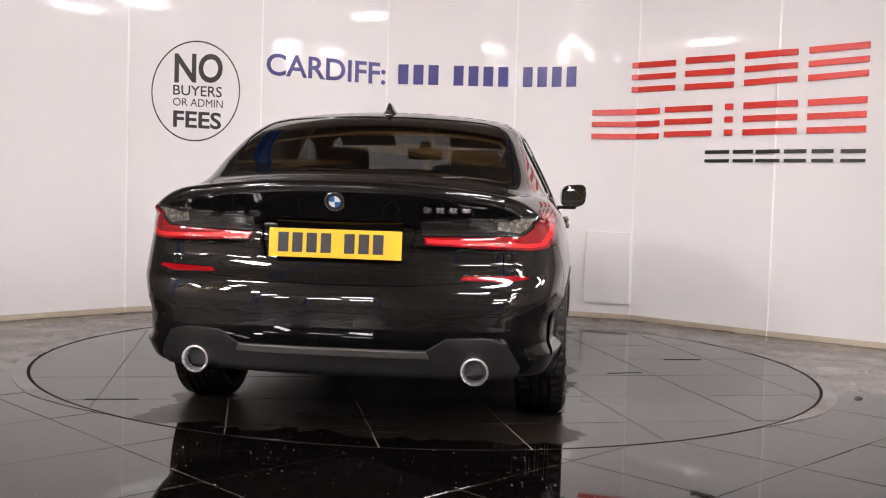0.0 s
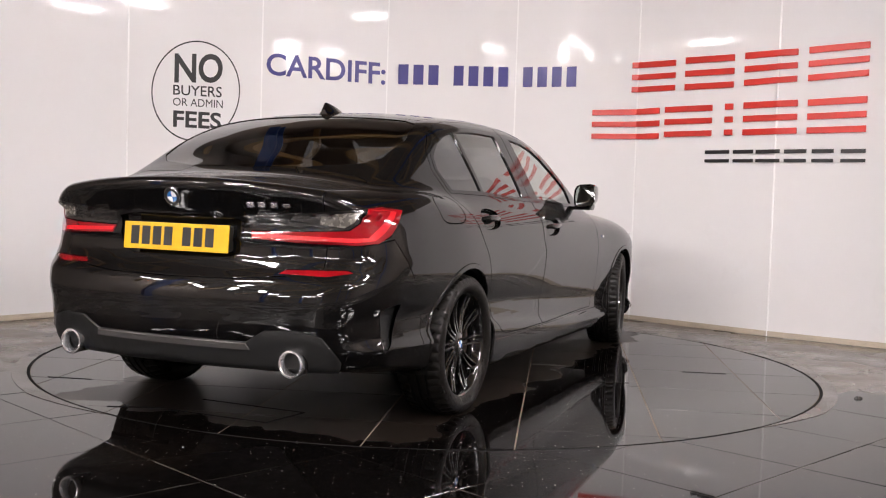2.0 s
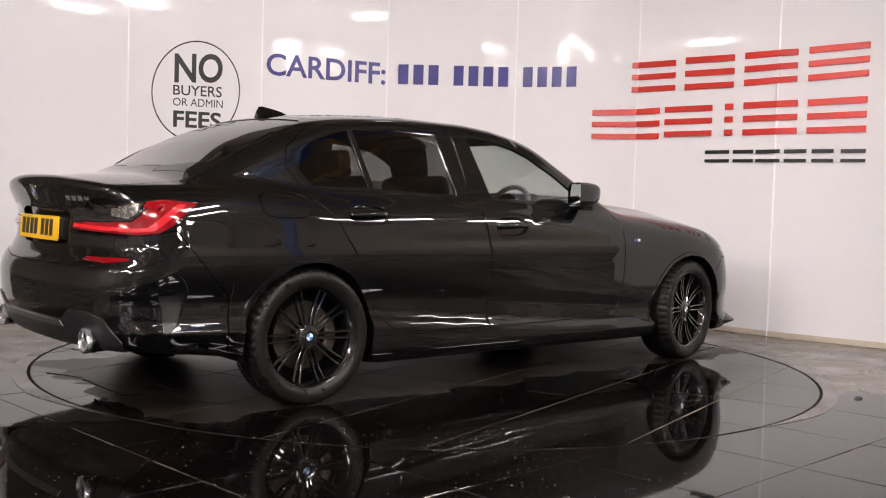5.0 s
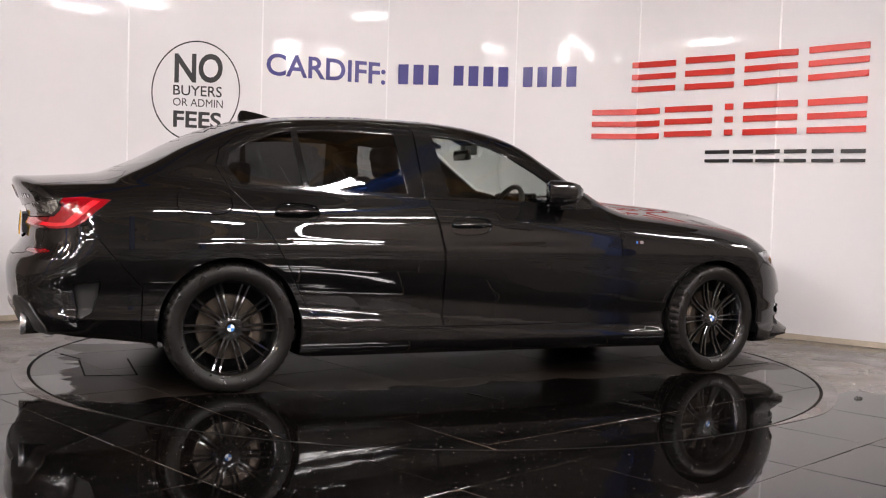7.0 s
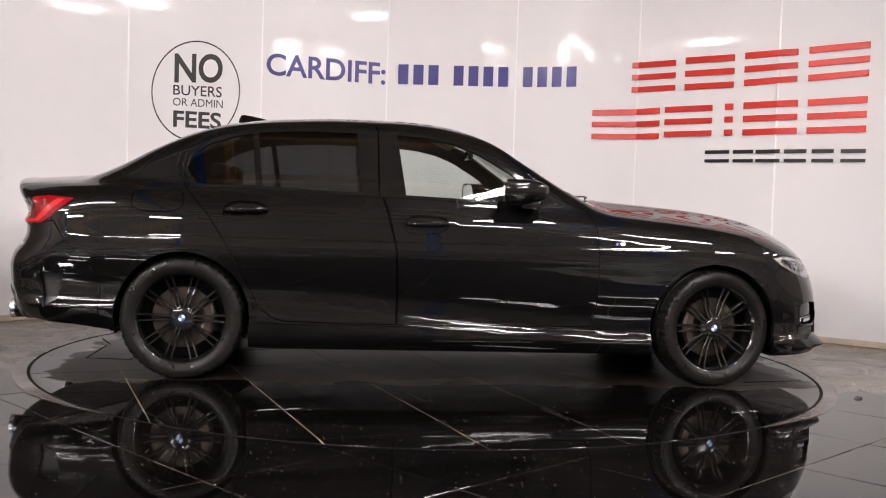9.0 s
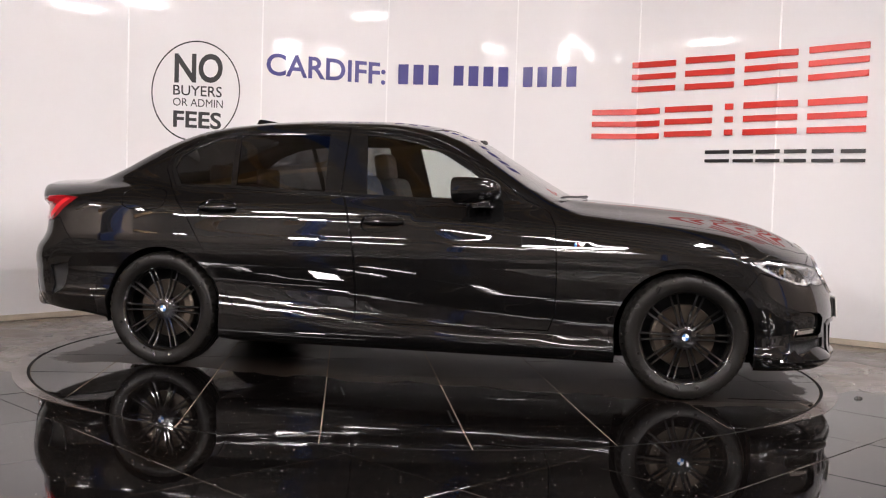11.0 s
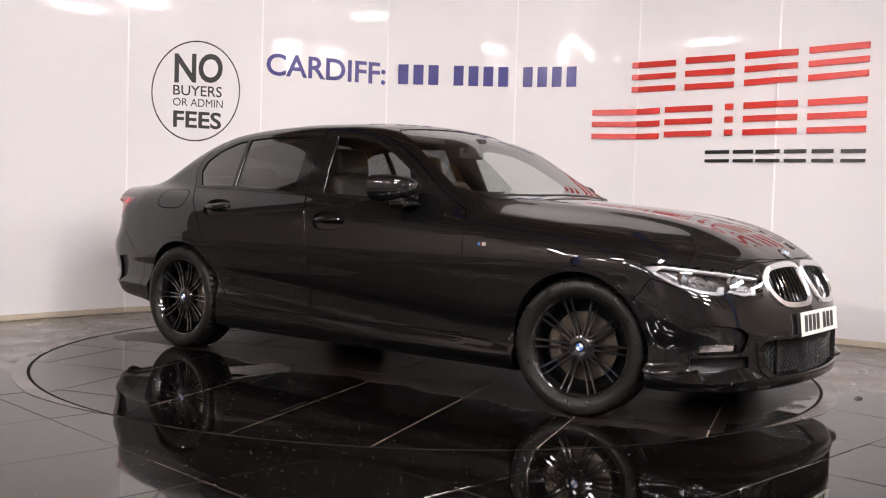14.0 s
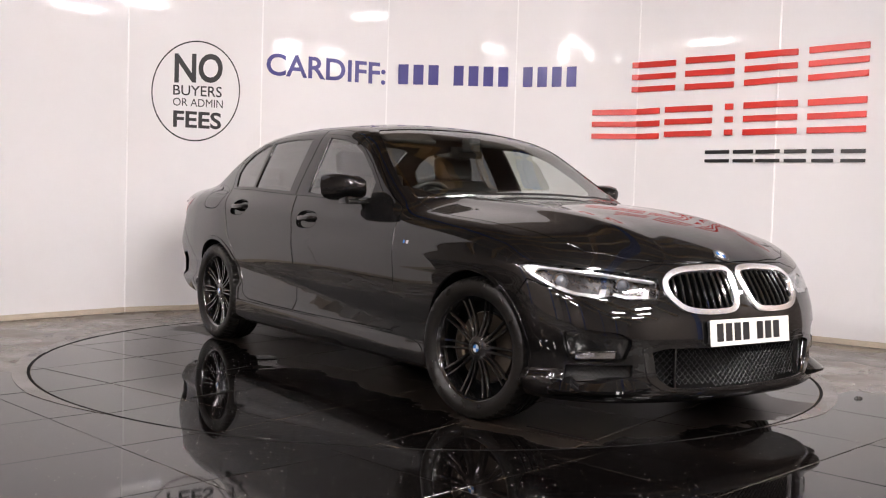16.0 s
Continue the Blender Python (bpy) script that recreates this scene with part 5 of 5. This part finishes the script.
bm = bmesh.new()
m = Matrix.Translation((0.28, -0.37, 0.90)) @ Matrix.Rotation(radians(-68), 4, "Y")
ring = []
for k in range(40):
    a = 2 * math.pi * k / 40
    ring.append([bm.verts.new(m @ Vector(((0.178 + 0.016 * math.cos(b)) * math.cos(a), (0.178 + 0.016 * math.cos(b)) * math.sin(a), 0.016 * math.sin(b)))) for b in np.linspace(0, 2 * math.pi, 8, endpoint=False)])
for k in range(40):
    for j in range(8):
        bm.faces.new((ring[k][j], ring[(k + 1) % 40][j], ring[(k + 1) % 40][(j + 1) % 8], ring[k][(j + 1) % 8]))
box(bm, 0, 0, 0, 0.12, 0.13, 0.05, m, 0.02)
box(bm, 0, 0.0, 0, 0.03, 0.34, 0.02, m, 0.005)
box(bm, -0.09, 0.0, 0, 0.16, 0.04, 0.02, m, 0.005)
part("steering_wheel", bm, SEAT, car, "black leather steering wheel", True, 60)
for s in (-1, 1):
    bm = bmesh.new()
    y0 = 0.30 if s > 0 else -0.28
    pts_w = []
    for f in np.linspace(0, 1, 8):
        y = y0 + (0.56 if s > 0 else 0.50) * (f - 0.5) * 1.15
        x = 0.885 - 0.30 * abs(y) ** 2 - 0.03
        z = float(cast(np.array([[x, y, 0.6]]), np.array([[0, 0, 1.0]]), 2)[0]) + 0.6
        pts_w.append((x, y, z + 0.012))
    for p, q in zip(pts_w, pts_w[1:]):
        rod(bm, p, q, 0.006, 6)
    part("wiper", bm, SATIN, car)


# ---- signs on the bay wall ----
NAVY = mat("navy_vinyl", (0.035, 0.028, 0.20), 0.4)
BLACK_VINYL = mat("black_vinyl", (0.02, 0.02, 0.021), 0.4)
RED_ACRYLIC = noisy(mat("red_acrylic", (0.62, 0.028, 0.018), 0.35, coat=0.05), 5, 0.05, 0.05)
BLACK_ACRYLIC = mat("black_acrylic", (0.01, 0.01, 0.011), 0.3)


def wall_text(name, words, s0, s1, z0a, z0b, z1a, z1b, material, parent, bold=0.0, out=0.003):
    """Letters laid on the wall between s0 and s1; the base runs z0a to z0b and the caps z1a to z1b."""
    cu = bpy.data.curves.new(name, "FONT")
    cu.body, cu.offset, cu.resolution_u = words, bold, 4
    tmp = new(name, cu)
    dg = bpy.context.evaluated_depsgraph_get()
    dg.update()
    me = bpy.data.meshes.new_from_object(tmp.evaluated_get(dg))
    v = np.array([p.co[:] for p in me.vertices])
    f = [list(p.vertices) for p in me.polygons]
    bpy.data.objects.remove(tmp)
    bpy.data.meshes.remove(me)
    lo, hi = v.min(0), v.max(0)
    u, w = (v[:, 0] - lo[0]) / (hi[0] - lo[0]), (v[:, 1] - lo[1]) / (hi[1] - lo[1])
    pts = [on_wall(s0 + (s1 - s0) * a, (z0a + (z0b - z0a) * a) * (1 - b) + (z1a + (z1b - z1a) * a) * b, out) for a, b in zip(u, w)]
    return mesh_ob(name, pts, f, material, parent)


def wall_bar(name, s0, s1, za0, za1, zb0, zb1, out, material, parent):
    """A plain raised bar: left edge from za0 to za1, right edge from zb0 to zb1."""
    v = []
    n = max(2, int((s1 - s0) / 0.06) + 1)
    for k in range(n + 1):
        f = k / n
        s = s0 + (s1 - s0) * f
        a, b = za0 + (zb0 - za0) * f, za1 + (zb1 - za1) * f
        v += [on_wall(s, a, 0.0005), on_wall(s, a, out), on_wall(s, b, out), on_wall(s, b, 0.0005)]
    fs = [(0, 1, 2, 3), tuple(4 * n + i for i in (3, 2, 1, 0))]
    for k in range(n):
        for i in range(4):
            j = (i + 1) % 4
            fs.append((4 * k + j, 4 * k + i, 4 * k + 4 + i, 4 * k + 4 + j))
    return mesh_ob(name, v, fs, material, parent)


sticker = tagged(empty("round_sign"), "round black vinyl lettering on the white wall", "sign")
v, f = [], []
for k in range(96):
    a = 2 * math.pi * k / 96
    for r in (1.0, 0.972):
        v.append(on_wall(4.258 + 0.380 * r * math.cos(a), 1.806 + 0.412 * r * math.sin(a) + 0.03 * math.cos(a) * r, 0.003))
for k in range(96):
    j = (k + 1) % 96
    f.append((2 * k, 2 * j, 2 * j + 1, 2 * k + 1))
mesh_ob("circle", v, f, BLACK_VINYL, sticker)
wall_text("line", "NO", 4.066, 4.480, 1.857, 1.892, 2.098, 2.132, BLACK_VINYL, sticker, 0.025)
wall_text("line", "BUYERS", 4.058, 4.475, 1.761, 1.771, 1.842, 1.860, BLACK_VINYL, sticker, 0.008)
wall_text("line", "OR ADMIN", 4.058, 4.486, 1.674, 1.683, 1.738, 1.749, BLACK_VINYL, sticker, 0.0)
wall_text("line", "FEES", 4.062, 4.475, 1.500, 1.504, 1.637, 1.644, BLACK_VINYL, sticker, 0.025)

tel = tagged(empty("wall_lettering"), "navy blue vinyl lettering on the white wall", "sign")
wall_text("word", "CARDIFF:", 4.871, 5.912, 1.995, 1.970, 2.186, 2.163, NAVY, tel, 0.018)
for s0, s1, n in ((6.004, 6.403, 3), (6.493, 7.015, 4), (7.105, 7.622, 4)):
    w = (s1 - s0) / n
    for k in range(n):
        a = s0 + k * w + 0.022
        wall_bar("bar", a, a + w - 0.044, 1.982, 2.155, 1.983, 2.157, 0.004, NAVY, tel)

brand = tagged(empty("raised_sign"), "raised red and black plain bar sign on the white wall", "sign")
for s0, s1, a0, a1, b0, b1 in ((8.079, 8.492, 1.931, 2.182, 1.931, 2.178), (8.586, 9.018, 1.927, 2.190, 1.926, 2.184), (9.110, 9.530, 1.932, 2.189, 1.943, 2.190), (9.614, 10.046, 1.943, 2.196, 1.962, 2.208),
                               (7.752, 8.355, 1.537, 1.782, 1.536, 1.794), (8.410, 8.840, 1.549, 1.797, 1.550, 1.797), (8.955, 9.022, 1.552, 1.801, 1.551, 1.800), (9.114, 9.543, 1.548, 1.803, 1.553, 1.807), (9.620, 10.044, 1.552, 1.805, 1.558, 1.817)):
    for f0, f1 in ((0.0, 0.18), (0.41, 0.59), (0.81, 1.0)):
        wall_bar("bar", s0, s1, a0 + (a1 - a0) * f0, a0 + (a1 - a0) * f1, b0 + (b1 - b0) * f0, b0 + (b1 - b0) * f1, 0.016, RED_ACRYLIC, brand)
for s0, s1 in ((8.793, 9.003), (9.039, 9.207), (9.231, 9.423), (9.457, 9.623), (9.665, 9.822), (9.875, 10.05)):
    for f0, f1 in ((0.0, 0.26), (0.70, 1.0)):
        wall_bar("bar", s0, s1, 1.338 + 0.096 * f0, 1.338 + 0.096 * f1, 1.338 + 0.098 * f0, 1.338 + 0.098 * f1, 0.012, BLACK_ACRYLIC, brand)

hatch = tagged(empty("access_hatch"), "flush white access hatch low on the wall", "hatch")
wall_bar("door", 7.745, 8.112, 0.145, 0.730, 0.140, 0.742, 0.016, WALL_PAINT, hatch)
for s0, s1, a, b in ((7.735, 8.122, 0.130, 0.139), (7.735, 8.122, 0.738, 0.750)):
    wall_bar("edge_trim", s0, s1, a, b, a, b, 0.024, SEAM_WHITE, hatch)
for s0 in (7.733, 8.114):
    wall_bar("edge_trim", s0, s0 + 0.010, 0.139, 0.738, 0.139, 0.738, 0.024, SEAM_WHITE, hatch)

# ---- roof frame of the hall, seen in the car's glass ----
GLULAM = noisy(mat("orange_timber", (0.46, 0.29, 0.13), 0.5), 2, 0.3, 0.1, stretch=(0.3, 4, 4))
BLUE_STEEL = noisy(mat("blue_steel", (0.02, 0.085, 0.38), 0.45), 3, 0.2, 0.1)
for y in (2.85, 1.4, -0.05, -1.5, -2.95, -4.4, -5.85, -7.3, -10.2, -13.1, -16.0):
    ar = tagged(empty("roof_arch"), "curved orange timber roof arch", "beam", "roof arches of the hall")
    bm = bmesh.new()
    prev = None
    for k in range(25):
        x = -HX + 2 * HX * k / 24
        z = 3.6 + 2.15 * (1 - (x / HX) ** 2)
        dz = -2.15 * 2 * x / HX ** 2
        n = Vector((-dz, 0, 1)).normalized() * 0.17
        ring = [bm.verts.new((x + n.x * a, y + b, z + n.z * a)) for a, b in ((-1, -0.08), (-1, 0.08), (1, 0.08), (1, -0.08))]
        if prev:
            for i in range(4):
                bm.faces.new((prev[i], prev[(i + 1) % 4], ring[(i + 1) % 4], ring[i]))
        prev = ring
    part("rib", bm, GLULAM, ar)
    for x in (-6, -4, -2, 0, 2, 4, 6):
        bm = bmesh.new()
        z = 3.6 + 2.15 * (1 - (x / HX) ** 2)
        box(bm, x, y + 0.725, z + 0.22, 0.10, 1.45, 0.12)
        part("purlin", bm, GLULAM, ar)
for x, y in ((-6.5, -4.4), (-6.5, -10.2), (6.5, -4.4), (-6.5, -16.0), (6.5, -16.0), (2.2, -13.1), (-2.6, -16.0)):
    col = tagged(empty("steel_column"), "blue painted steel column", "column", "columns of the hall")
    z = 3.6 + 2.15 * (1 - (x / HX) ** 2) - 0.15
    for dx, sx, sy in ((0, 0.02, 0.22), (-0.11, 0.02, 0.24), (0.11, 0.02, 0.24)):
        bm = bmesh.new()
        box(bm, x + dx, y, z / 2, 0.22 if dx == 0 else 0.02, 0.02 if dx == 0 else 0.24, z)
        part("web" if dx == 0 else "flange", bm, BLUE_STEEL, col)

for x in (-2.3, 2.3):
    rail = tagged(empty("steel_beam"), "long blue painted steel beam under the roof", "beam", "blue beams of the hall")
    for name, dz, sx, sz in (("web", 0, 0.02, 0.20), ("flange", -0.11, 0.18, 0.02), ("flange", 0.11, 0.18, 0.02)):
        bm = bmesh.new()
        box(bm, x, -2.0, 4.75 + dz, sx, 12.0, sz)
        part(name, bm, BLUE_STEEL, rail)

# a crumpled dark scrap on the floor beside the turntable
scrap = tagged(empty("floor_scrap"), "small crumpled dark scrap lying on the floor", "litter")
scrap.matrix_basis = pose(2.265, -0.922, -0.002, 0, 0, 20)
bm = bmesh.new()
rings = lathe(bm, [(0.001, 0.011), (0.016, 0.012), (0.030, 0.006), (0.036, 0.0)], 9)
for k, ring in enumerate(rings):
    for j, q in enumerate(ring):
        w = 1 + 0.35 * math.sin(3.1 * j + k)
        q.co.x, q.co.y, q.co.z = q.co.x * w * 0.65, q.co.y * w * 0.3, q.co.z * (1 + 0.3 * math.sin(5 * j))
part("scrap", bm, SATIN, scrap)


def car_angle(t):
    return 82.6527 - 8.66533 * t + 0.0071053 * (t - 8) ** 2 + 0.00050516 * (t - 8) ** 3


def motions():
    times = [0.5 * k for k in range(33)]
    table, vehicle = [], []
    for t in times:
        m = pose(0, 0, 0, 0, 0, car_angle(t))
        table.append((t, m))
        vehicle.append((t, m @ pose(-AXIS[0], -AXIS[1], 0)))
    walk(turntable, table)
    walk(car, vehicle)


motions()
